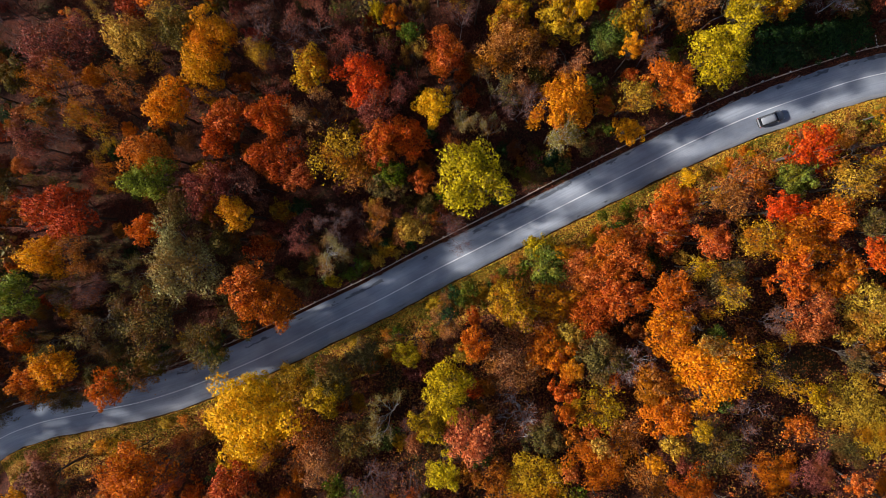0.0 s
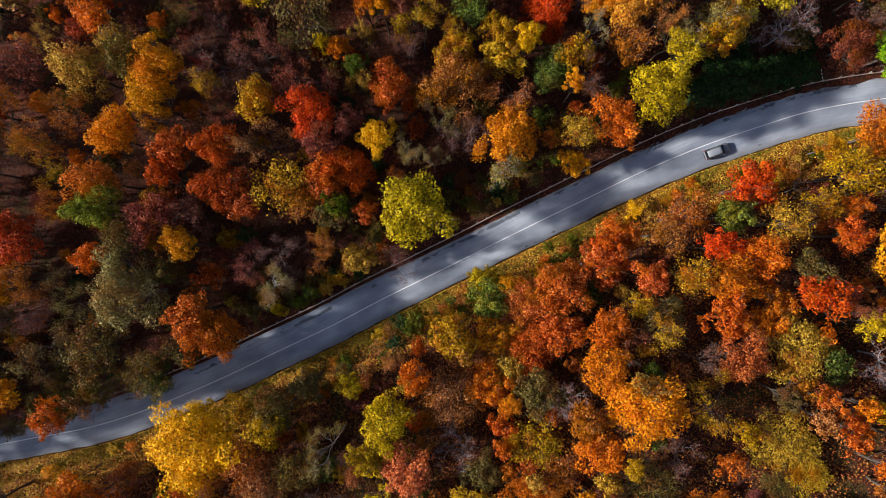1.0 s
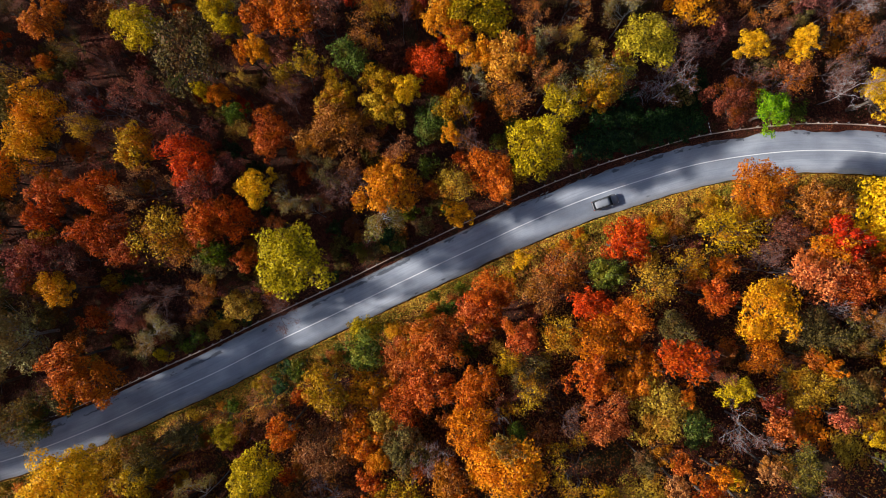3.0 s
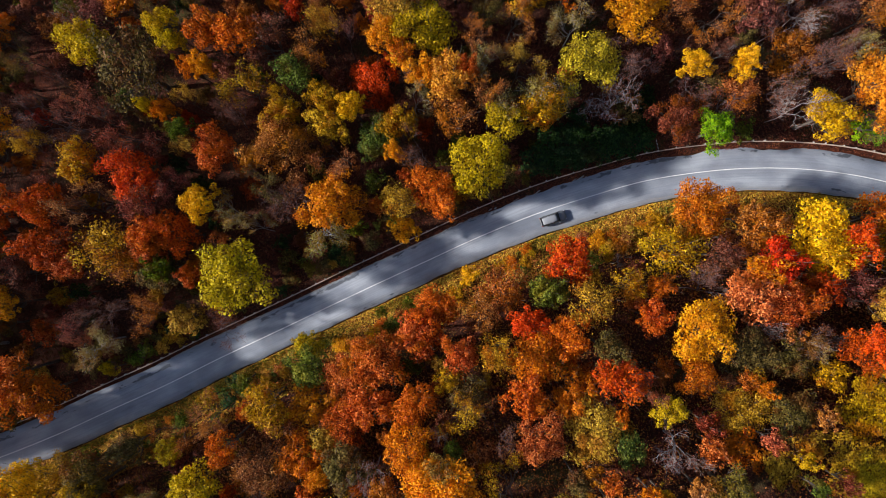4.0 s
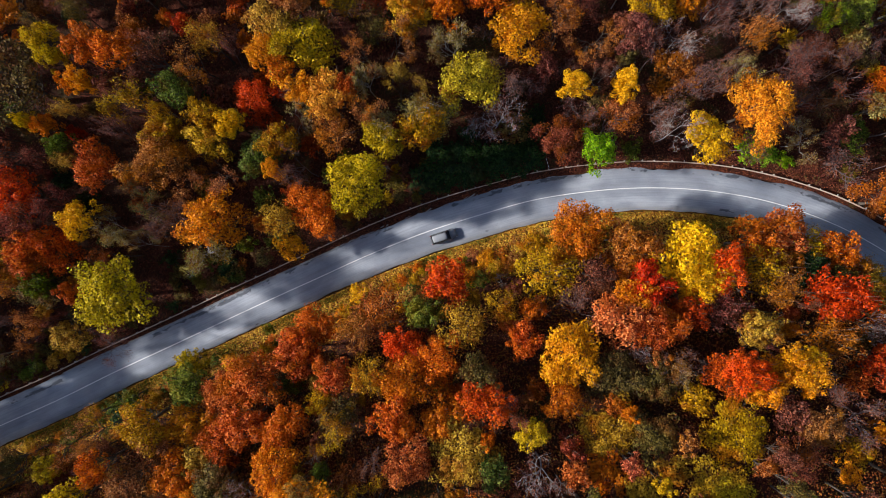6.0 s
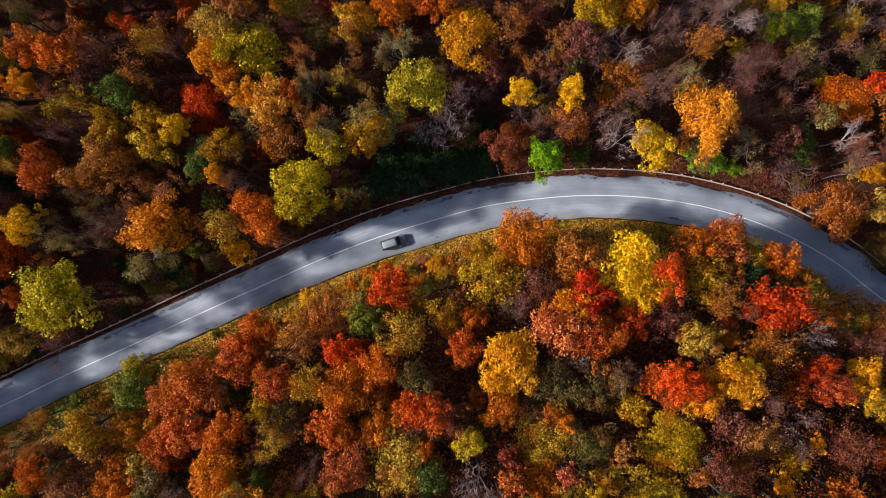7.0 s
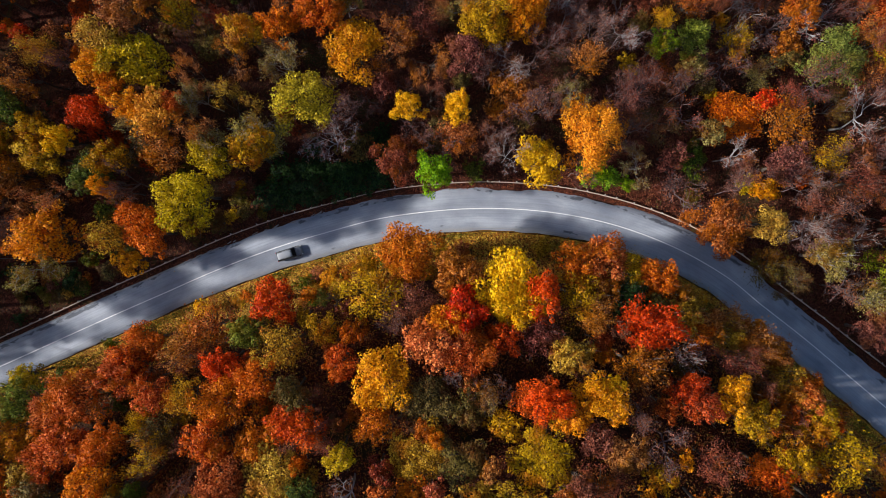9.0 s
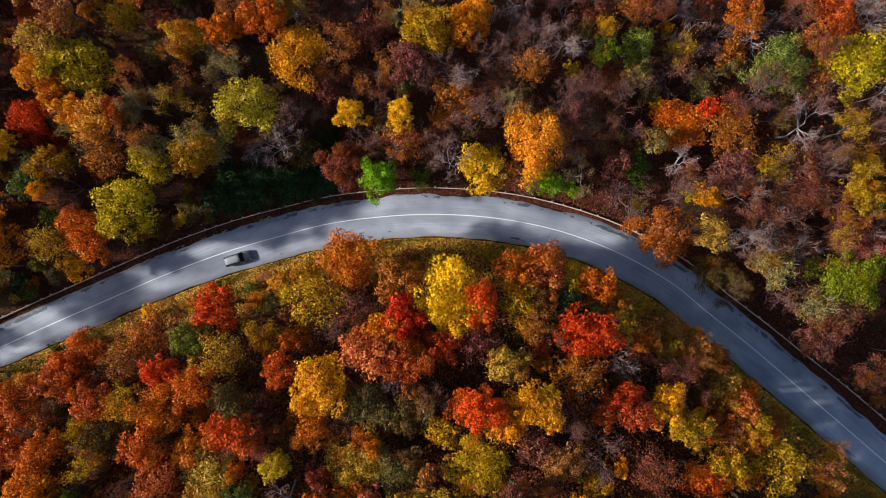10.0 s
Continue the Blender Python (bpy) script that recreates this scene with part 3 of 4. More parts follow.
def make_bare(radius, height, seed, leaves, last=5, low=0.07, high=0.16):
    """One nearly bare tree, at the origin: forking limbs and twigs, with a thin scatter of withered leaves."""
    rng = np.random.default_rng(seed)
    tree = new("tree")
    limbs, tips = Heap(), []

    def grow(start, way, length, thick, level):
        mid = start + way * length * 0.55 + rng.normal(0, 0.07 * length, 3)
        end = start + way * length + rng.normal(0, 0.09 * length, 3) + np.array([0, 0, 0.05 * length])
        if level < 4:
            quarter = (start + mid) / 2 + rng.normal(0, 0.06 * length, 3)
            last_part = (mid + end) / 2 + rng.normal(0, 0.06 * length, 3)
            limbs.add(*tube([start, quarter, mid, last_part, end] if level in (1, 2) else [start, mid, end], thick * np.array([1, 0.9, 0.8, 0.65, 0.5] if level in (1, 2) else [1, 0.8, 0.55]), 6 if level == 0 else 4 if level == 1 else 3))
        elif level == 4:
            limbs.add(*tube([start, end], [max(thick, 0.016), 0.009], 3))
        else:
            limbs.add(np.array([start - (0.016, 0.016, 0), start + (0.016, 0.016, 0), end]), [(0, 1, 2)])
        if level >= 3:
            tips.append((mid, end))
        if level == last:
            return
        for k in range((5, 4, 3, 3, 3)[level]):
            fork = rng.normal(size=3)
            fork /= np.linalg.norm(fork)
            spread = (0.95, 0.85, 0.85, 0.9, 1.0)[level]
            new_way = way + spread * fork + np.array([0, 0, 0.12])
            new_way[:2] *= 1.15
            new_way /= np.linalg.norm(new_way)
            root = mid if k % 2 and level else end
            grow(root, new_way, length * rng.uniform(0.5, 0.72) * (0.85 if level == 0 else 1), thick * 0.55, level + 1)

    grow(np.zeros(3), np.array([0.03, 0.02, 1.0]), height * 0.50, 0.18, 0)
    for k in rng.integers(0, len(tips), 900 if last == 5 else 350):
        p, q = tips[int(k)]
        root = p + (q - p) * rng.random()
        tip = root + (q - p) * rng.uniform(0.4, 1.0) + rng.normal(0, 0.45, 3)
        limbs.add(np.array([root - (0.016, 0.016, 0), root + (0.016, 0.016, 0), tip]), [(0, 1, 2)])
    trunk = new("trunk", limbs.mesh("trunk", BARK))
    spots = np.array([p + (q - p) * rng.random() for p, q in (tips[int(k)] for k in rng.integers(0, len(tips), leaves))])
    spots += rng.normal(0, 0.35, spots.shape)
    crown = new("crown", leaf_mesh("crown", spots, rng.normal(size=spots.shape) + np.array([0, 0, 0.5]), rng.uniform(low, high, leaves), rng, LEAVES["P"]))
    reach = np.percentile(np.hypot(spots[:, 0], spots[:, 1]), 92)
    top = np.percentile(spots[:, 2], 98)
    for ob in (trunk, crown):
        ob.parent = tree
        ob.material_slots[0].link = "OBJECT"
    tree["reach"], tree["top"] = float(reach), float(top)
    return tree


def prototypes():
    kinds = {
        "large": [make_leafy(5.2, 18.0, 7.5 + 0.8 * k, 36 + 4 * k, 7400, 0.205, 100 + k) for k in range(4)],
        "medium": [make_leafy(3.7, 17.0, 8.0 + 0.7 * k, 24 + 3 * k, 4400, 0.195, 200 + k) for k in range(5)],
        "small": [make_leafy(2.2, 7.0, 2.2, 13 + 2 * k, 1150, 0.185, 300 + k) for k in range(3)],
        "slim": [make_leafy(2.5, 10.0, 3.5, 14 + 2 * k, 1550, 0.19, 600 + k) for k in range(3)],
        "thin": [make_leafy(4.2, 17.0, 7.0, 26 + 3 * k, 3600, 0.17, 400 + k, 0.2) for k in range(4)],
        "bare": [make_bare(4.0, 15.0, 500 + k, 2100) for k in range(4)],
        "wispy": [make_bare(4.0, 15.0, 800 + k, 3600, 4, 0.09, 0.21) for k in range(4)],
        "huge": [make_leafy(6.8, 20.0, 7.5, 50, 12500, 0.21, 900)],
        "thicket": [make_bare(2.5, 8.0, 700 + k, 900, 4) for k in range(4)],
    }
    return kinds


LOOK = {
    "O": "bright orange autumn leaves", "R": "rust-red autumn leaves", "D": "vivid crimson autumn leaves", "G": "golden orange autumn leaves",
    "Y": "bright yellow autumn leaves", "L": "yellow-green autumn leaves", "N": "dark green leaves", "C": "dark cherry-red leaves", "T": "flame-red autumn leaves", "F": "fresh bright green leaves", "M": "moss-green leaves", "V": "dull olive-green leaves",
    "A": "olive and gold leaves", "B": "russet brown withering leaves", "K": "dark maroon leaves", "W": "pale silvery olive leaves", "E": "deep green leaves", "P": "bare grey twigs",
}
SPECIES = dict(zip("TCMFEORDGYLNVABKW", ("maple_tree", "cherry_tree", "hornbeam_tree", "hazel_tree", "lime_tree", "maple_tree", "maple_tree", "cherry_tree", "beech_tree", "ash_tree", "ash_tree", "lime_tree", "hornbeam_tree", "oak_tree", "oak_tree", "beech_tree", "poplar_tree")))
PLANTED = []
WOODS = prototypes()
TREE_RNG = random.Random(77)


def plant(kind, x, y, r, h):
    """A tree of that kind of foliage, with its crown's radius and its height."""
    rng = TREE_RNG
    d, near = to_road(x, y)
    if kind == "P":
        family = "bare" if h > 12.5 else "thicket"
    elif h < 8 and r < 3.3:
        family = "small"
    elif r < 3.1 and h < 12.5:
        family = "slim"
    elif h > 9 and r < 6 and (kind in "KW" and rng.random() < 0.6 or kind in "BAV" and rng.random() < (0.5 if d[0] < 0 else 0.1)):
        family = "wispy"
    elif kind in "KWB" and rng.random() < 0.6 or kind in "VA" and rng.random() < 0.35:
        family = "thin"
    else:
        family = "huge" if r > 6 else "large" if r > 4.3 else "medium"
    proto = rng.choice(WOODS[family])
    wide, tall = r / proto["reach"], h / proto["top"]
    place = Matrix.Translation((x, y, float(ground_z(x, y)[0]) - 0.12)) @ pose(0, 0, 0, rng.uniform(-2, 2), rng.uniform(-2, 2), rng.uniform(0, 360))
    tree = copy_thing(proto, place @ Matrix.Diagonal((wide * rng.uniform(0.92, 1.1), wide * rng.uniform(0.92, 1.1), tall, 1)))
    shrub = h < 5.5
    tree.name = "shrub" if shrub else "sapling" if h < 9 and r < 3.1 else "bare_tree" if kind == "P" else SPECIES[kind]
    for piece in tree.children:
        plain = piece.name.split(".")[0]
        if plain == "crown":
            piece.material_slots[0].material = LEAVES[kind]
        else:
            piece.material_slots[0].material = (PALE_BARK if rng.random() < 0.32 else TWIG_BARK) if kind == "P" else PALE_BARK if kind == "W" else BARK
    where = "beside the road" if abs(d[0]) < 9 else "on the uphill slope" if d[0] > 0 else "beyond the guardrail"
    form = "low bushy shrub" if shrub else "nearly leafless tree" if kind == "P" else "broad spreading tree" if r > 4.3 else "thinning deciduous tree" if family in ("thin", "wispy") else "deciduous tree"
    tagged(tree, f"{form} with {LOOK[kind]} {where}", "shrub" if shrub else "tree", group="shrubs in the woods" if shrub else tree.name.split(".")[0].replace("_", " ") + " stand")
    PLANTED.append((x, y, r))
    return tree


def grove(kind, rows):
    for x, y, r, h in rows:
        plant(kind, x, y, r * 1.05, h)


build_ground()
ROAD = build_road()
build_verges()
build_guardrail()

grove('A', [(19, 55, 2.9, 19), (13, 43, 2.6, 19), (19, 42, 3.3, 19), (-5, 42, 2.2, 19), (-5, 33, 2.6, 19), (20, 38, 3.3, 18), (32, 38, 3.1, 18), (55, 40, 3.4, 18), (75, 23, 2.6, 13), (108, 20, 3.6, 17), (103, -4, 5.6, 7), (94, -10, 2.6, 4), (89, -13, 3, 3), (41, -3, 2.1, 17), (63, -9, 5.3, 12), (51.5, -17.5, 4.6, 14), (41, -15, 2.4, 17), (21, -14, 3.6, 13), (-1, -10, 1.6, 11), (93, 63, 4.1, 17), (121, 66, 1.8, 16), (135, 64, 3.2, 11), (150, 46, 4.1, 12), (164, 51, 4.2, 12)])
grove('A', [(167, 46, 3.2, 12), (162, 35, 3.2, 12), (166, 41, 3.2, 12), (141, 8, 3.1, 17), (142, -3, 3.2, 14), (124, 18, 2.9, 18), (-33, 33, 3, 21), (-64, 21, 4.6, 21), (-57, -37, 3.3, 16), (-19, -25, 3.1, 20), (16, -37, 4.8, 7), (25, -25, 4, 11), (52, 60, 3.2, 18), (84, -5, 4.5, 8), (69, 12, 2.9, 17), (29, 57, 3.8, 19), (100, -12, 4.5, 4), (-55, 37, 5.2, 21), (-25, -24, 3.5, 17), (121, -6, 2.8, 8), (135, 3, 3.2, 15), (141, 33, 3.5, 12), (-29, -24, 3.5, 11), (51, 47, 4.5, 18)])
grove('A', [(76, 18, 4.7, 16), (48, 2, 3.2, 19), (-39.4, -15.9, 2.8, 16.5), (32, 25, 3.1, 18), (64, 10, 4.3, 18), (6, 43, 4.8, 19), (12, 40, 3.7, 19), (11, -9, 3.6, 19), (106, 11, 3.6, 16), (61, -23, 5.4, 5), (64, -27, 3.3, 3), (-22.5, 30, 3.6, 20), (-17, 16, 5, 19.5), (-6, 4, 3.5, 13), (43.5, -8, 3.4, 17), (138, -1, 3.7, 14), (150, -2, 5.2, 16)])
grove('B', [(14, -13, 3.6, 16), (16, 52, 4.1, 19), (40, 40, 3.4, 19), (50, 55, 4.2, 18), (83, 57, 4, 16), (78, 59, 4.4, 16), (88, 24, 2.6, 18), (90, 22, 3.4, 17), (110, 16, 3.1, 17), (49, 11, 4.3, 18), (-5, -15, 4.2, 16), (2, -12, 3.7, 17), (10, -18, 3.5, 17), (33, 61, 3.2, 19), (159, -3, 3.5, 18), (-69, 28, 5.2, 21), (-61, 26, 5.4, 21), (-56, 28, 4.4, 21), (-59, 13, 2.5, 21), (-63, 0, 3.9, 20), (-14, 13, 3.7, 17), (-20, -35, 3.7, 16), (13, -20, 3.6, 14), (9, -36, 3.6, 9)])
# The last two stand out of view, added to shade the road.
grove('B', [(29, -29, 3.4, 9), (32, -21, 3.8, 15), (32, -35, 3.4, 6), (46, 53, 3.5, 18), (144, 64, 2.8, 11), (109, 58, 2.8, 17), (-11, 4, 3.5, 15), (45, 44, 3.6, 19), (46, 8, 3.4, 18), (144, 50, 5.1, 11), (133, 32, 5, 13), (117, 10, 3.7, 16), (-28, -37, 4.1, 16), (115, -3, 3.7, 9), (-44, -33, 3.1, 17), (-22, -30, 4, 19), (137, 11, 2.9, 18), (-55.4, -21.5, 3.4, 16.5), (12, 35, 5.8, 19), (22, 33, 4.8, 18), (-20.5, 22, 4.9, 21), (-96, -33, 5, 25), (-90, -27, 5, 25)])
grove('C', [(-66, 6, 5.7, 21), (96, 13, 3.3, 15), (101, 5, 3.8, 12), (-30, 16, 4.6, 19), (-39, 18, 3.1, 20), (124, 7, 2.5, 15), (127, 5, 2.8, 15)])
grove('D', [(118.5, 15.6, 4, 18), (102.8, 5, 3.2, 15), (27, 45, 4.1, 18), (103, 19.8, 3.2, 18.5), (53, 6, 2.8, 17), (140, 54, 2.3, 10), (91, 16.6, 3.4, 19)])
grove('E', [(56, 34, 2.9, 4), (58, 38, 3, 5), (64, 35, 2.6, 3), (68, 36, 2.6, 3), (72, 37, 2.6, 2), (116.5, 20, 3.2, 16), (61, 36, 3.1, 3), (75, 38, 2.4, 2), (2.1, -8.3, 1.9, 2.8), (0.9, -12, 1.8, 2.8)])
grove('F', [(85, 39, 3.6, 11), (113, 41, 3, 4), (119, 39, 1.6, 2), (116, 40, 2, 3)])
grove('G', [(-71, -1, 4.5, 21), (-1, 46.6, 2.2, 20), (21, 25, 5.1, 19), (29, 52, 2.6, 19), (36, 46, 2.7, 18), (40, 45, 3.8, 19), (32, 33, 1.8, 18), (32.8, 21.1, 2.6, 9.5), (71, 59, 5.3, 16), (79, 6, 4.6, 15.5), (107, 3, 3.6, 12), (111, 5.5, 3.4, 16), (19, -9, 4, 15), (100, 66, 4.3, 17), (143, 39, 2.8, 5), (126, 17, 2.7, 4), (131, 6, 3.3, 16), (-40, 38, 4.2, 21), (-42, 31, 4.6, 21), (-49, 25, 4.4, 21), (-68, -20, 3.7, 20), (40.5, -18.5, 5, 16.5), (-35, 6, 2.9, 19), (88, 16, 2.7, 18)])
grove('G', [(110, 46, 5.9, 17)])
grove('K', [(84, 18, 3.4, 17), (11, 51, 4.6, 20), (102, 14, 3.2, 15), (111, -1, 2.7, 10), (89, 58, 4, 16), (-14, 35, 4.9, 20), (-21, 39, 4.7, 21), (-12, 23, 3.7, 20), (79, 41, 4.7, 12), (112, -8, 4.1, 5), (70, -3, 2.9, 15), (160, 16, 3.8, 10), (169, 12, 4.2, 10), (131, 11, 4.5, 17), (129, -4, 3.9, 11), (-39, 11, 5, 20), (-72, 37, 4.6, 21), (-65, 38, 4.4, 21), (-71, -41, 3.7, 17), (-45, -37, 4.1, 21), (55, -33, 3.4, 3), (3, 47, 2.3, 19), (-8, 27, 3.3, 19), (-64.7, -23.7, 3.3, 16.5)])
grove('K', [(-33, 11, 4, 18.5), (-26, 18, 3.4, 18)])
grove('L', [(-22, 51, 4.2, 20), (-8, 54, 2.5, 20), (-6, 51, 2.2, 20), (36, 54, 5.5, 19), (-11, 40, 1.5, 20), (-20, -6, 1.4, 10), (5, 11, 5.7, 20), (49, 39, 3, 19), (46, 33, 5.4, 20), (64, 50, 5.3, 16), (73.3, -5, 2.4, 14), (102, -14, 4.1, 3), (-5, -18, 2.4, 16), (164, 62, 5.5, 13), (140, 40, 1.6, 3), (1, -22, 4.6, 20), (-1, -27, 3.2, 18), (0, -35, 3, 13), (16, 0, 2.7, 13)])
grove('M', [(152, 62, 5.9, 12), (56, 11, 3.3, 17), (127, 64, 3.5, 13), (18, -4, 3.9, 17), (165, 26, 6.5, 12), (-52, 12, 4.4, 21), (-75.5, -8, 3.5, 21)])
grove('N', [(-8, 13, 3.2, 19), (14, 46, 2.8, 19), (-6, 37, 2.2, 19), (92, 40, 2.2, 4), (68, -11, 2.9, 10), (5, -7, 1.9, 9), (29, 6, 1.1, 6), (120, 61, 2.3, 16), (28, 35, 4.4, 17), (-22, -22, 2.9, 14), (129, 44, 3.3, 7), (-57.1, -22.7, 2.8, 16.5), (-41.5, -16.6, 3.1, 16.5), (-1, -10.5, 1.7, 2.8), (3.7, -9.8, 1.7, 2.8), (-3, -12.4, 1.5, 2.8), (42, -13, 1.6, 14)])
grove('O', [(86.3, 12, 3.8, 17), (36, -7, 3.4, 17), (-52, 4, 3.1, 20), (-59, -24, 3.7, 18), (32, 49, 2.4, 18), (4, 52, 3.3, 20), (-4, 47, 2, 20), (-8, 40, 1.7, 19), (38.2, 26.2, 4.4, 18.5), (82, 25, 4.8, 16.5), (78, 0, 3.3, 12), (39, 8, 3.2, 16), (59, 4, 4.5, 18), (54, 1, 4.2, 18), (60, -5, 4, 14), (18, -16, 3.6, 14), (59, 61, 3.2, 17), (135, 51, 4.6, 9), (121, 23, 3.3, 17), (144, 5, 2.4, 17), (-51, 17, 4.2, 21), (-30.2, -9.6, 5.4, 18), (-74, -24, 3.7, 20), (-52, -39, 5, 21)])
grove('O', [(5, -30, 3.9, 14), (25, -34, 4.2, 6), (35, -25, 3.6, 13), (53, -26, 2.5, 7), (35, -12, 4.2, 18), (-10.5, 18, 3, 20)])
grove('P', [(110, 63, 4.1, 17), (101, 49, 3.6, 16), (94, 55, 4, 16), (102, 61, 4.5, 17), (155, 36, 3.7, 12), (115, 54, 3.6, 16), (146, 39, 3.7, 13), (22, 53, 3.7, 19), (3, 39, 3.9, 19), (14, 24, 3.7, 19), (-20, 6, 5.3, 17), (34, 48, 3.1, 18), (36, 34, 4, 19), (70, 51, 4.1, 15), (68, 43, 4.9, 14), (94, 46, 4.7, 16), (97, 42, 3.8, 16), (98, 58, 4, 17), (104, 54, 3.6, 16), (80, 12, 3.8, 15), (75, -10, 3.9, 10), (95, 6, 3.3, 13), (49, -11, 3.1, 16), (115, 63, 3.9, 17)])
grove('P', [(109, 40, 2.7, 14), (137, 66, 4.4, 11), (134, 60, 4.4, 10), (142, 67, 4.4, 11), (156, 51, 4.5, 12), (153, 43, 3.6, 12), (146, 34, 3.7, 14), (127, 39, 4.7, 7), (119, 54, 4, 15), (155, 23, 4.2, 11), (161, 44, 3.2, 12), (118, 4, 3.3, 13), (125, 12, 2.9, 17), (122, -1, 3.7, 11), (-29, 38, 6.3, 21), (-70, 16, 4.1, 21), (1, 3, 3.7, 13), (-64, -6, 4.5, 20), (-70, 21, 3.3, 21), (-3, -28, 3, 18), (-12, -37, 4, 15), (13, -27, 3.9, 12), (45, -25, 3.6, 11), (30, -18, 3.4, 15)])
grove('P', [(-5, -37, 3.9, 13), (-49.4, -19.8, 3.3, 16.5)])
grove('R', [(138, -5, 3.7, 12), (-37, 23, 3.6, 20), (-25, 13.5, 3, 18), (54, -11, 4.3, 14), (-30.5, 23, 4.2, 20.5), (93, 11, 4.6, 16.5), (30, -1, 4.5, 18), (109, 24, 3.8, 18), (-34, -6, 3.9, 18), (161, 70, 5.5, 12), (38, 5, 3.4, 17), (35, 3, 4, 18), (-1, 53, 3.5, 20), (7, 53, 2, 19), (0, 33, 4.2, 19), (-10, 16, 3.3, 18), (43, 47, 2, 18), (73, 12.3, 2.4, 17.5), (72, 8, 2.5, 15), (84, -11, 3.1, 5), (43, 1, 3.3, 17), (53, -5, 3.8, 16), (23, -4, 4.2, 16), (25, -10, 4.5, 14)])
grove('R', [(6, -15, 2.6, 19), (29, -8, 3.6, 15), (66, 64, 3.6, 17), (145, 69, 3.4, 12), (112, 25, 4, 18), (-35, -39, 3.7, 18), (38, -35, 3.4, 6), (50, -33, 3.3, 3), (64, -34, 3.4, 3), (147, 41, 2, 10), (-4, 12, 2.2, 17)])
grove('T', [(-13, 28, 4.7, 20), (-6, 19, 4.6, 19), (60, 16, 3.7, 17), (67, -1, 3.6, 15)])
grove('V', [(-62, -12, 5.5, 20), (-71, -16, 4.5, 20), (146, 23, 3.2, 11), (143, 26, 3.6, 9), (92, -5, 3.8, 7), (71, 43, 2.9, 8), (100, 49, 2.3, 7), (86, 47, 2.7, 8), (-15, 39, 1.7, 20), (-41, -14, 5.2, 20), (122, 49, 3.8, 11), (-14, 47, 7, 21), (9, 27, 3.9, 18), (-10, 12, 3.8, 16), (87, 3, 4.7, 11), (65, 3, 3, 16), (-13, -18, 3.2, 16), (26, -17, 3.7, 14), (44, -5, 3.4, 17), (140, 60, 3.8, 10), (151, 53, 3.4, 11), (92, 2, 3.7, 11), (-73, 11, 3.5, 21), (-46, 7, 3.8, 20)])
# Last four: unseen trees past the west edge, added to throw shade.
grove('V', [(-51, -12, 5.4, 20), (-56, -4, 4.3, 20), (-68, -26, 3.4, 17), (-62, -18, 4.1, 19), (-47, 38, 3.8, 21), (-18, -23, 4.2, 21), (-14, -31, 3.6, 18), (17, -30, 3.6, 9), (41, -30, 4.7, 8), (59, -29, 3.3, 3), (47.5, 28.5, 2.2, 8), (-58, -18.5, 1.8, 17), (-71, -25.6, 2.8, 16.5), (-60.6, -23.4, 3.1, 16.5), (-51.8, -20.4, 2.9, 16.5), (-45.7, -18, 2.8, 16.5), (-35.1, -13.5, 3.1, 16.5), (-83, -29, 4.5, 24), (-89, -31.5, 4.6, 25), (-79.5, -27.5, 3.5, 21), (-100, -30, 5, 25)])
grove('W', [(60, 54, 4, 17), (56, 46, 4.6, 17), (34, 42, 3.3, 18), (46, 49, 3.1, 18), (3, 23, 3, 18), (8, 20, 2.4, 17), (19, 20, 3.8, 19), (-21, -1, 3.7, 19), (47, 40, 3.6, 19), (57, 42, 3.6, 17), (107, 52, 3, 16), (95, 4.5, 1.9, 13), (151, 28, 3.8, 11), (-45, -3, 6.9, 21), (-8, -27, 3.9, 21), (-67.3, -25, 2.8, 16.5)])
grove('Y', [(24, 41, 2.5, 18), (-2, 25, 3.3, 19), (80, 49, 2.8, 15), (88, 50, 2.7, 16), (102, 41, 4, 14), (97, 21.3, 5.6, 19), (97.3, 17.8, 4.3, 18.5), (44.3, 12.9, 1.9, 4), (112, 8, 1.4, 16), (-32.6, -30.4, 8.2, 21), (-33.5, -26.6, 4.4, 12)])

# ---- undergrowth and the woods beyond ----
def in_view(x, y, spare=0.0):
    """Whether a place lies under the stretch of woods that the flight passes over."""
    best = np.zeros(np.shape(x), bool)
    for k in np.linspace(0, 1, 8):
        cx, cy = 3 + 91 * k, 30 * k
        best |= (abs(x - cx) < 82 + spare) & (abs(y - cy) < 47 + spare)
    return best


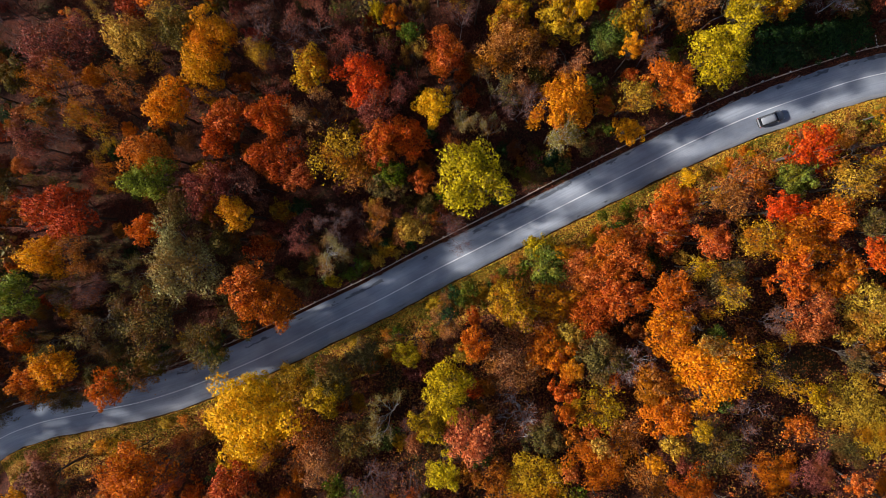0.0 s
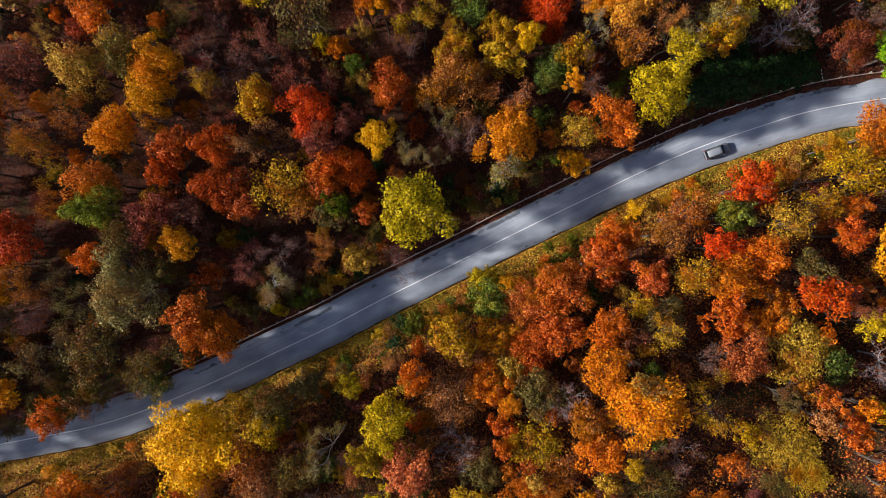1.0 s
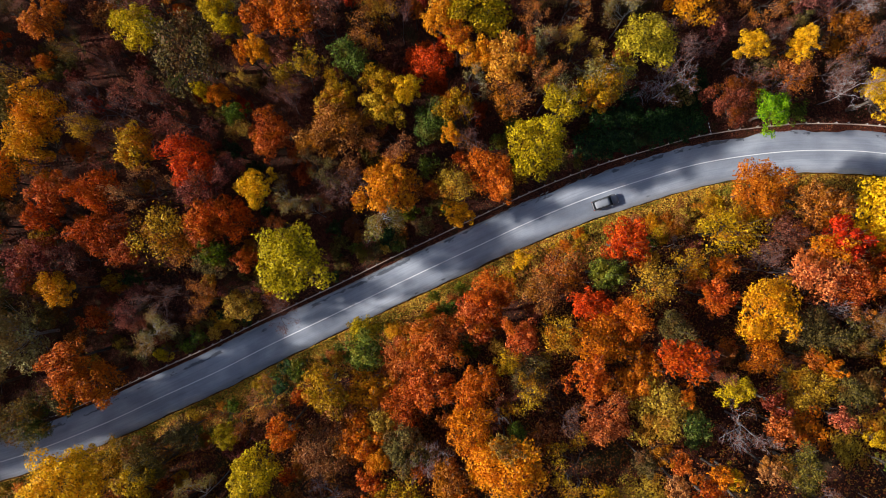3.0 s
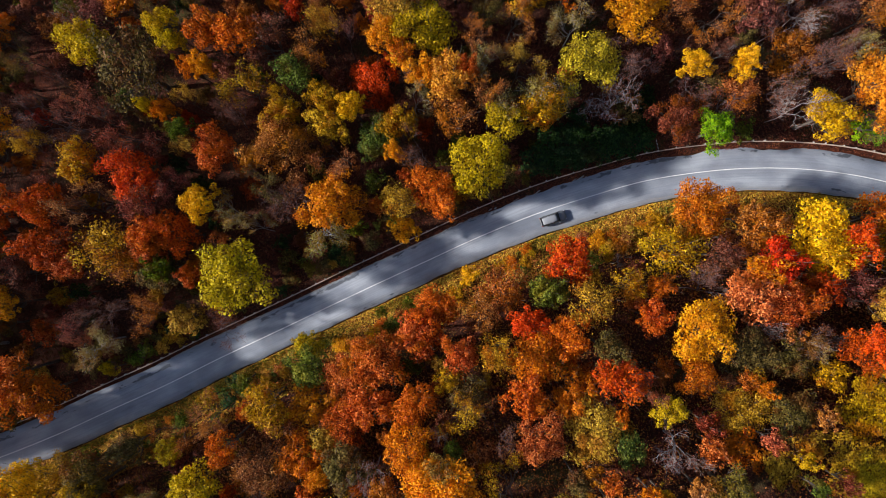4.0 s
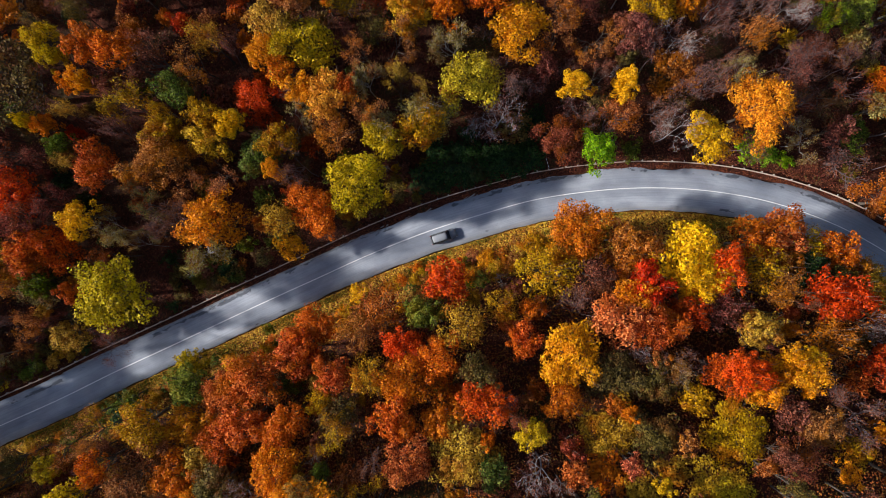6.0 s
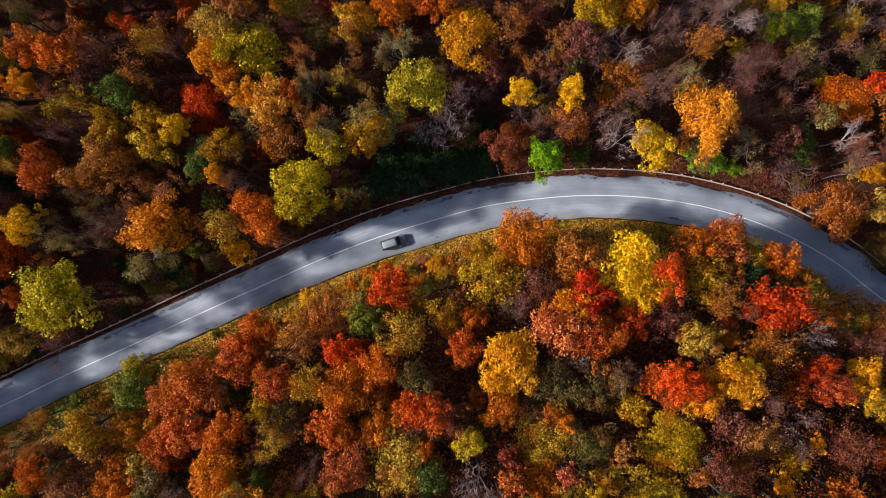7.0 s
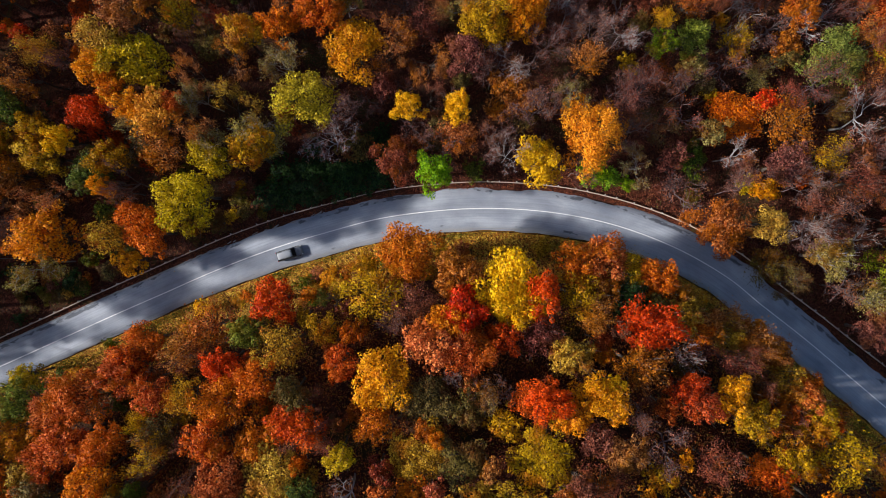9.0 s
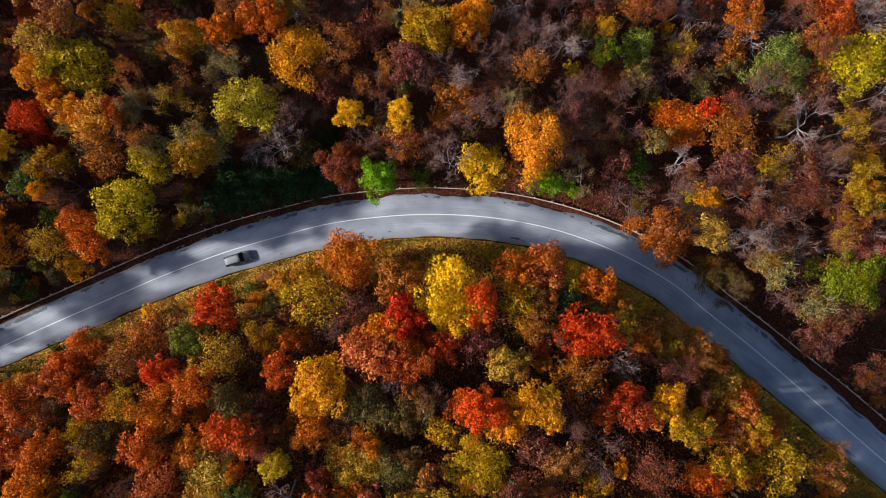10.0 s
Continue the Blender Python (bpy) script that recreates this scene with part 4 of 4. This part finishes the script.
def fill_gaps():
    """Taller trees, then saplings, thickets and shrubs, that close the canopy between the trees planted above."""
    rng = random.Random(31)

    def spare(x, y):
        return min(math.hypot(x - a, y - b) - 0.80 * r for a, b, r in PLANTED)

    # Green shrubs with shade in their leaf colour fill the dark roadside pocket.
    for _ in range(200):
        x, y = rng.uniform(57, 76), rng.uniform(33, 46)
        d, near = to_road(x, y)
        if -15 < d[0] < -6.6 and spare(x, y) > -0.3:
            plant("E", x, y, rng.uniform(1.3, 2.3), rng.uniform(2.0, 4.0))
    made = 0
    for _ in range(1500):
        i = rng.randrange(index_at(-40), index_at(92))
        side = rng.uniform(2.4, 8.0)
        x, y = LINE[i] + RIGHT[i] * (SOUTH_HALF[i] + side)
        if spare(x, y) > -0.2 and made < 95:
            plant(rng.choice("OOGGABBNA" if x > 15 else "ANNBGAV"), x, y, min(rng.uniform(0.8, 1.8), side - 1.6 + 0.3), rng.uniform(1.2, 2.9))
            made += 1
    made = 0
    for _ in range(1500):
        i = rng.randrange(index_at(-60), index_at(56))
        side = rng.uniform(1.3, 9.0)
        x, y = LINE[i] + RIGHT[i] * (RAIL_OFF(i) - side)
        if spare(x, y) > -0.6 and made < 120:
            plant(rng.choice("VVVNEBKPA"), x, y, min(rng.uniform(0.9, 2.1), side * 0.8), rng.uniform(1.3, 4.2))
            made += 1
    made = 0
    for _ in range(900):
        x, y = rng.uniform(110, 152), rng.uniform(0, 32)
        if 7.5 < to_road(x, y)[0][0] < 17 and spare(x, y) > 0.2 and made < 22:
            plant(rng.choice("KVBBARK"), x, y, rng.uniform(2.6, 3.4), rng.uniform(13.5, 17.0))
            made += 1
    made = 0
    for _ in range(1500):
        x, y = rng.uniform(66, 170), rng.uniform(20, 80)
        if to_road(x, y)[0][0] < -9 and spare(x, y) > 0.5 and made < 110:
            plant(rng.choice("PPPPKKBW"), x, y, rng.uniform(2.6, 4.2), rng.uniform(9.0, 15.0))
            made += 1
    for goal, tall in ((120, True), (740, False)):
        made = 0
        for _ in range(20000):
            if made > goal:
                break
            x, y = rng.uniform(-92, 184), rng.uniform(-60, 90)
            if not in_view(np.array(x), np.array(y), 8):
                continue
            d, near = to_road(x, y)
            side = d[0] - SOUTH_HALF[near[0]] if d[0] > 0 else -d[0] - 5.2
            gap = spare(x, y)
            if side < 1.6 or gap < ((2.9 if d[0] > 0 else 1.7) if tall else 0.3 if d[0] < 0 else 0.1) or tall and side < 9:
                continue
            if tall:
                kind, r, h = rng.choice("BKAOABRORP" if d[0] > 0 else ("KKVPPPPPB" if x > 62 else "VVBAKKPO")), rng.uniform(3.0, 4.4), rng.uniform(13, 17)
            elif side < 7:
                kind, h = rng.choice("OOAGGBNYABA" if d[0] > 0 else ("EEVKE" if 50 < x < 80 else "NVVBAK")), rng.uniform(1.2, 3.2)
                r = min(rng.uniform(1.0, 2.0), side * 0.75)
            else:
                kind, h = rng.choice("BBOVRKPAAORGN" if d[0] > 0 else ("BVVKKEPPPPPPA" if x > 62 else "BVRAEKKBPOCN")), rng.uniform(7.0, 13.5) if d[0] < 0 else rng.uniform(8.0, 13.5)
                r = min(rng.uniform(1.8, 3.2), max(1.6, gap + 0.9), side * 0.3)
            plant(kind, x, y, r, h)
            made += 1


def mixed_leaves(name, scale, stops, spread=0.28):
    """Leaves whose tone changes over the ground in drifts, and a little from leaf to leaf."""
    n = Nodes(name)
    geo = n.tree.nodes.new("ShaderNodeNewGeometry")
    drift = n.noise(geo.outputs["Position"], scale, 3.0, 0.7)
    where = n.math("ADD", n.math("MULTIPLY", drift, 0.75), n.math("MULTIPLY", geo.outputs["Random Per Island"], spread))
    return n.finish(n.ramp(where, stops), 0.7, spec=0.2)


def scatter(name, count, area, keep, height, size, material, seed, label, category, flat=1.0):
    """Countless small leaf sprays over a stretch of ground, as one object."""
    rng = np.random.default_rng(seed)
    x, y = rng.uniform(area[0], area[1], count), rng.uniform(area[2], area[3], count)
    d, near = to_road(x, y)
    edge = np.where(d > 0, d - SOUTH_HALF[near], -d - NORTH_HALF[near])
    ok = keep(x, y, d, edge, rng)
    x, y = x[ok], y[ok]
    swell = 0.15 + 0.85 * (0.5 + 0.5 * np.sin(1.3 * x + 2.0 * np.sin(0.8 * y)) * np.sin(1.2 * y - 1.7 * np.sin(0.7 * x))) if height[1] > 1 else 1.0
    z = ground_z(x, y) + rng.uniform(*height, len(x)) * swell
    facing = np.stack([rng.normal(0, 1, len(x)), rng.normal(0, 1, len(x)), np.full(len(x), flat)], 1)
    mesh = leaf_mesh(name, np.stack([x, y, z], 1), facing, rng.uniform(*size, len(x)), rng, material)
    return tagged(new(name, mesh), label, category, kind="stuff")


def strip_scatter(name, count, low, high, height, size, material, seed, label, flat):
    """Fallen leaves in a strip beside the asphalt, between two distances from its edge (uphill side positive, valley side negative)."""
    rng = np.random.default_rng(seed)
    i = rng.integers(index_at(-92), index_at(182), count)
    away = low + (high - low) * rng.random(count) ** 1.3
    if name == "grass":
        patchy = np.sin(ALONG[i] * 0.35 + 1.7 * np.sin(ALONG[i] * 0.11)) + np.sin(away * 1.9 + ALONG[i] * 0.2) + rng.normal(0, 0.4, count) > np.where(LINE[i, 0] < 20, -0.3, np.where(LINE[i, 0] < 60, 0.2, 0.7))
        i, away, count = i[patchy], away[patchy], int(patchy.sum())
    off = np.where(away > 0, SOUTH_HALF[i] + away, -NORTH_HALF[i] + away)
    p = LINE[i] + RIGHT[i] * off[:, None] + TANGENT[i] * rng.uniform(-0.6, 0.6, count)[:, None]
    z = ground_z(p[:, 0], p[:, 1]) + rng.uniform(*height, count)
    facing = np.stack([rng.normal(0, 1, count), rng.normal(0, 1, count), np.full(count, flat)], 1)
    mesh = leaf_mesh(name, np.c_[p, z], facing, rng.uniform(*size, count), rng, material)
    return tagged(new(name, mesh), label, "fallen leaves", kind="stuff")


def build_undergrowth():
    gold = mixed_leaves("gold_leaf_litter", 0.55, [(0.26, (0.05, 0.022, 0.010)), (0.38, (0.26, 0.08, 0.012)), (0.50, (0.56, 0.20, 0.015)), (0.60, (0.10, 0.10, 0.012)), (0.68, (0.74, 0.42, 0.03)), (0.78, (0.42, 0.12, 0.015)), (0.9, (0.78, 0.50, 0.05))], 0.60)
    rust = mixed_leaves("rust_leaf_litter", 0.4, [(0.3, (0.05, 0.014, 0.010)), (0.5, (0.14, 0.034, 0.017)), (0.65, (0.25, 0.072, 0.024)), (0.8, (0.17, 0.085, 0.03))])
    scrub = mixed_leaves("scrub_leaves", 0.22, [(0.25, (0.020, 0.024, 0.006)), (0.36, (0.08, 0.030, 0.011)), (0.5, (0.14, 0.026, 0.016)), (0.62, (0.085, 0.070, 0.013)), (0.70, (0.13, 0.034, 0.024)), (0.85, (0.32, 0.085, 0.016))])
    area = (-95, 185, -60, 92)
    strip_scatter("fallen_leaves", 150000, 0.35, 8.0, (0.02, 0.30), (0.09, 0.20), gold, 41, "golden and orange fallen leaves carpeting the road bank", 2.6)
    grass = mixed_leaves("verge_grass", 0.5, [(0.3, (0.06, 0.085, 0.008)), (0.5, (0.18, 0.19, 0.014)), (0.7, (0.36, 0.28, 0.025))])
    blades = strip_scatter("grass", 100000, 0.45, 5.0, (0.10, 0.45), (0.08, 0.18), grass, 46, "patchy green grass tufts on the road bank", 0.3)
    tagged(blades, category="grass")
    strip_scatter("fallen_leaves", 40000, -0.1, -5.5, (0.02, 0.12), (0.08, 0.17), rust, 42, "rust-brown fallen leaves along the guardrail", 1.5)
    scatter("fallen_leaves", 3500, area, lambda x, y, d, e, g: (e > -0.6) & (e < 0.05), (0.15, 0.2), (0.05, 0.10), gold, 43, "scattered yellow leaves along the asphalt edge", "fallen leaves", 3.0)
    clump = lambda x, y: np.sin(0.8 * x + 2 * np.sin(0.5 * y)) + np.sin(0.9 * y - 1.5 * np.sin(0.4 * x))
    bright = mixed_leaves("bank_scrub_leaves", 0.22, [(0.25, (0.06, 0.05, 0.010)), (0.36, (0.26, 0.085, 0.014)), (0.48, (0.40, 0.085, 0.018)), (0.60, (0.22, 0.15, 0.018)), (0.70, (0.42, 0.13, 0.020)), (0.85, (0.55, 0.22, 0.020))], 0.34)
    thick = lambda x, y, d, e, g: (e > 1.2) & in_view(x, y, 8) & (clump(x, y) + g.normal(0, 0.5, len(x)) > np.where(d > 0, -1.3, -0.5))
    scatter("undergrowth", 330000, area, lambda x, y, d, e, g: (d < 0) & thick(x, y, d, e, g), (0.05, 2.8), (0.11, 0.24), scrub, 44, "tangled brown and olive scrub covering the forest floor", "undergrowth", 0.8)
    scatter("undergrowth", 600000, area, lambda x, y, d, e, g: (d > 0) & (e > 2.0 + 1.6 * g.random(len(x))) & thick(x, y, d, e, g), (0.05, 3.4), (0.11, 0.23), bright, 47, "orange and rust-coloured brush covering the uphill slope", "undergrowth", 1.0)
    litter = lambda x, y, d, e, g: (e > 3.0) & in_view(x, y, 8)
    scatter("leaf_litter", 100000, area, litter, (0.02, 0.10), (0.10, 0.2), rust, 45, "brown leaf litter on the forest floor", "leaf litter", 1.5)


def build_far_woods():
    """The woods go on all round, past what the flight looks down on; tall western rows are added to shade the road."""
    rng = np.random.default_rng(61)
    tones = mixed_leaves("far_woods_leaves", 0.11, [(0.26, (0.12, 0.045, 0.02)), (0.38, (0.30, 0.09, 0.02)), (0.48, (0.16, 0.13, 0.03)), (0.58, (0.42, 0.20, 0.025)), (0.68, (0.22, 0.06, 0.025)), (0.8, (0.30, 0.24, 0.03))])
    x, y = rng.uniform(-190, 280, 2600), rng.uniform(-150, 180, 2600)
    d, near = to_road(x, y)
    ok = ~in_view(x, y, 3) & (abs(d) > 9)
    spots = []
    for a, b in zip(x[ok], y[ok]):
        if all((a - p) ** 2 + (b - q) ** 2 > 42 for p, q in spots):
            spots.append((a, b))
    # Extra unseen rows in the west, added to keep sun off the road.
    spots += [(-88 - 4.6 * k + rng.uniform(-1, 1), -18 - 4.3 * j - 2 * (k % 2)) for k in range(6) for j in range(6) if j < (2, 3, 4, 5, 6, 6)[k]]
    at, facing, size = [], [], []
    wood = Heap()
    for a, b in spots:
        g = float(ground_z(a, b)[0])
        # Western trees are made taller so their shade reaches the road.
        r, h = rng.uniform(3.2, 5.2), rng.uniform(13, 19) if a > -86 or a < -108 or b > -18 or b < -48 else rng.uniform(21, 25)
        centres, sizes = lobes_of(r, 0.40 * h, h, 14, rng)
        p, f, s = crown_leaves(centres, sizes, 300, 0.62, rng)
        at.append(p + np.array([a, b, g]))
        facing.append(f)
        size.append(s)
        wood.add(*tube([(a, b, g - 0.3), (a + 0.1, b, g + 0.4 * h), (a, b + 0.2, g + 0.8 * h)], [0.26, 0.2, 0.06], 5))
    woods = new("woods", leaf_mesh("woods", np.concatenate(at), np.concatenate(facing), np.concatenate(size), rng, tones))
    tagged(woods, "autumn woods stretching away over the hillside", "woods", kind="stuff")
    stems = new("tree_trunks", wood.mesh("tree_trunks", BARK))
    stems.parent = woods
    tagged(stems, kind="stuff")


# ---- the car and the marker pole ----
POLE_AT = (78.3, 36.2)


def loft(stations):
    """A rounded body from stations (x, half width, low, high)."""
    bm = bmesh.new()
    rings = []
    for x, w, lo, hi in stations:
        c = 0.22 * min(w, (hi - lo) / 2) + 0.04
        ring = [(w, lo + c), (w, hi - c), (w - c * 1.2, hi), (0.0, hi + 0.02), (-w + c * 1.2, hi), (-w, hi - c), (-w, lo + c), (-w + c, lo), (w - c, lo)]
        rings.append([bm.verts.new((x, y, z)) for y, z in ring])
    for a, b in zip(rings, rings[1:]):
        for k in range(len(a)):
            bm.faces.new((a[k], a[(k + 1) % len(a)], b[(k + 1) % len(a)], b[k]))
    bm.faces.new(rings[0])
    bm.faces.new(rings[-1][::-1])
    bmesh.ops.recalc_face_normals(bm, faces=bm.faces)
    return bm


def prism(low, high, z0, z1, bevel):
    """A tapered cabin between a lower and an upper rectangle (x0, x1, half width)."""
    bm = bmesh.new()
    corners = [bm.verts.new((x, y, z)) for (x0, x1, w), z in ((low, z0), (high, z1)) for x, y in ((x0, -w), (x1, -w), (x1, w), (x0, w))]
    a, b = corners[:4], corners[4:]
    bm.faces.new(a[::-1])
    bm.faces.new(b)
    for k in range(4):
        bm.faces.new((a[k], a[(k + 1) % 4], b[(k + 1) % 4], b[k]))
    bmesh.ops.bevel(bm, geom=list(bm.edges), offset=bevel, segments=2, affect="EDGES")
    return bm


def pane(corners, inset, thick):
    """A thin pane that lies just proud of a slanted face, drawn in from its corners."""
    c = [Vector(p) for p in corners]
    mid = sum(c, Vector()) / 4
    out = (c[1] - c[0]).cross(c[3] - c[0]).normalized()
    bm = bmesh.new()
    low, high = ([bm.verts.new(p + (mid - p).normalized() * inset + out * up) for p in c] for up in (-0.01, thick))
    bm.faces.new(high)
    bm.faces.new(low[::-1])
    for k in range(4):
        bm.faces.new((low[k], low[(k + 1) % 4], high[(k + 1) % 4], high[k]))
    return bm


def box_part(name, size, at, material, parent, bevel=0.02, label="", turn=(0, 0, 0)):
    bm = bmesh.new()
    bevel_box(bm, size, (0, 0, 0), bevel)
    return part(name, bm, material, parent, label, pose(*at, *turn))


def build_car():
    i = index_at(58.6)
    car = new("estate_car")
    car.matrix_basis = Matrix.Translation(at_line(i, 1.8, 0.03)) @ pose(0, 0, 0, 0, 0, heading(i))
    part("body", loft([(-2.42, 0.78, 0.46, 0.84), (-2.34, 0.88, 0.34, 0.98), (-1.7, 0.92, 0.27, 1.03), (-0.2, 0.93, 0.26, 1.02), (1.0, 0.92, 0.27, 1.01), (1.8, 0.90, 0.29, 0.96), (2.20, 0.82, 0.33, 0.84), (2.40, 0.58, 0.44, 0.72)]), BODY_PAINT, car, smooth=False)
    part("cabin", prism((-2.36, 1.14, 0.88), (-2.16, 0.60, 0.68), 0.98, 1.60, 0.06), TRIM, car, "dark window frames and pillars")
    glazing = {
        "windscreen": [(1.14, -0.80, 0.98), (1.14, 0.80, 0.98), (0.60, 0.64, 1.60), (0.60, -0.64, 1.60)],
        "rear_window": [(-2.36, 0.78, 1.0), (-2.36, -0.78, 1.0), (-2.16, -0.62, 1.60), (-2.16, 0.62, 1.60)],
        "side_window": [(-2.2, -0.88, 1.0), (0.95, -0.88, 1.0), (0.48, -0.68, 1.60), (-2.05, -0.68, 1.60)],
        "side_window ": [(0.95, 0.88, 1.0), (-2.2, 0.88, 1.0), (-2.05, 0.68, 1.60), (0.48, 0.68, 1.60)],
    }
    for name, corners in glazing.items():
        part(name.strip(), pane(corners, 0.07, 0.012), GLASS, car, "dark tinted glass")
    part("roof", loft([(-2.14, 0.50, 1.52, 1.60), (-2.0, 0.63, 1.54, 1.67), (-1.2, 0.68, 1.56, 1.71), (-0.2, 0.68, 1.56, 1.71), (0.30, 0.63, 1.55, 1.68), (0.52, 0.50, 1.53, 1.62)]), CAR_PAINT, car, "light grey roof panel", smooth=True)
    for y in (-0.60, 0.60):
        box_part("roof_rail", (2.0, 0.05, 0.05), (-0.9, y, 1.70), TRIM, car, 0.015)
        box_part("roof_pillar", (0.80, 0.05, 0.06), (0.86, y * 1.27, 1.29), TRIM, car, 0.015, turn=(0, 49, 0))
        box_part("roof_pillar", (0.08, 0.05, 0.62), (-0.55, y * 1.30, 1.29), TRIM, car, 0.015, turn=(13 if y < 0 else -13, 0, 0))
        box_part("wing_mirror", (0.14, 0.22, 0.14), (0.88, y / 0.6 * 1.02, 1.06), CAR_PAINT, car, 0.03)
        box_part("headlight", (0.22, 0.34, 0.14), (2.18, y / 0.6 * 0.66, 0.76), CLEAR_LENS, car, 0.03, turn=(0, 20, 12 if y < 0 else -12))
        box_part("tail_light", (0.10, 0.14, 0.36), (-2.37, y / 0.6 * 0.78, 0.88), RED_LENS, car, 0.03)
    part("bonnet", loft([(1.06, 0.80, 0.94, 1.03), (1.65, 0.79, 0.90, 1.00), (2.05, 0.72, 0.84, 0.94), (2.30, 0.54, 0.70, 0.83)]), BODY_PAINT, car, smooth=True)
    box_part("front_bumper", (0.20, 1.56, 0.24), (2.34, 0, 0.46), BODY_PAINT, car, 0.05)
    box_part("rear_bumper", (0.18, 1.66, 0.24), (-2.38, 0, 0.46), TRIM, car, 0.05)
    box_part("grille", (0.05, 0.86, 0.14), (2.37, 0, 0.62), TRIM, car, 0.02)
    for x in (-1.42, 1.45):
        for y in (-0.84, 0.84):
            bm = bmesh.new()
            bmesh.ops.create_cone(bm, cap_ends=True, segments=28, radius1=0.33, radius2=0.33, depth=0.22, matrix=pose(0, 0, 0, 90, 0, 0))
            bmesh.ops.bevel(bm, geom=[e for e in bm.edges if abs(e.verts[0].co.y - e.verts[1].co.y) < 0.01], offset=0.04, segments=2, affect="EDGES")
            wheel = part("tyre", bm, TYRE, car, m=pose(x, y, 0.33))
            bm = bmesh.new()
            bmesh.ops.create_cone(bm, cap_ends=True, segments=20, radius1=0.21, radius2=0.18, depth=0.05, matrix=pose(0, math.copysign(0.105, y), 0, -math.copysign(90, y), 0, 0))
            part("rim", bm, ALLOY, wheel, "grey alloy rim")
    tagged(car, "grey estate car with silver roof driving along the road", "car")


def build_marker_post():
    """A tall striped pole that marks the road edge in snow."""
    x, y = POLE_AT
    pole = new("marker_pole")
    pole.matrix_basis = Matrix.Translation((x, y, float(ground_z(x, y)[0]) + 0.05)) @ pose(0, 0, 0, 0, 0, 22) @ pose(0, 0, 0, -70)
    bands = 7
    for k in range(bands):
        bm = bmesh.new()
        bmesh.ops.create_cone(bm, cap_ends=True, segments=12, radius1=0.06, radius2=0.06, depth=0.34)
        bmesh.ops.bevel(bm, geom=[e for e in bm.edges if abs(e.verts[0].co.z - e.verts[1].co.z) < 0.01], offset=0.008, segments=1, affect="EDGES")
        part("band", bm, SIGN_DARK if k % 2 else SIGN_WHITE, pole, "black painted band" if k % 2 else "white painted band", pose(0, 0, 0.17 + 0.34 * k))
    bm = bmesh.new()
    bmesh.ops.create_cone(bm, cap_ends=True, segments=12, radius1=0.065, radius2=0.03, depth=0.07)
    part("cap", bm, SIGN_DARK, pole, m=pose(0, 0, 0.34 * bands + 0.035))
    tagged(pole, "black and white striped marker pole leaning behind the guardrail", "marker pole")


build_car()
build_marker_post()
fill_gaps()
build_undergrowth()
build_far_woods()

for family in WOODS.values():
    for proto in family:
        for ob in (*proto.children_recursive, proto):
            bpy.data.objects.remove(ob)

build_edging(ROAD)
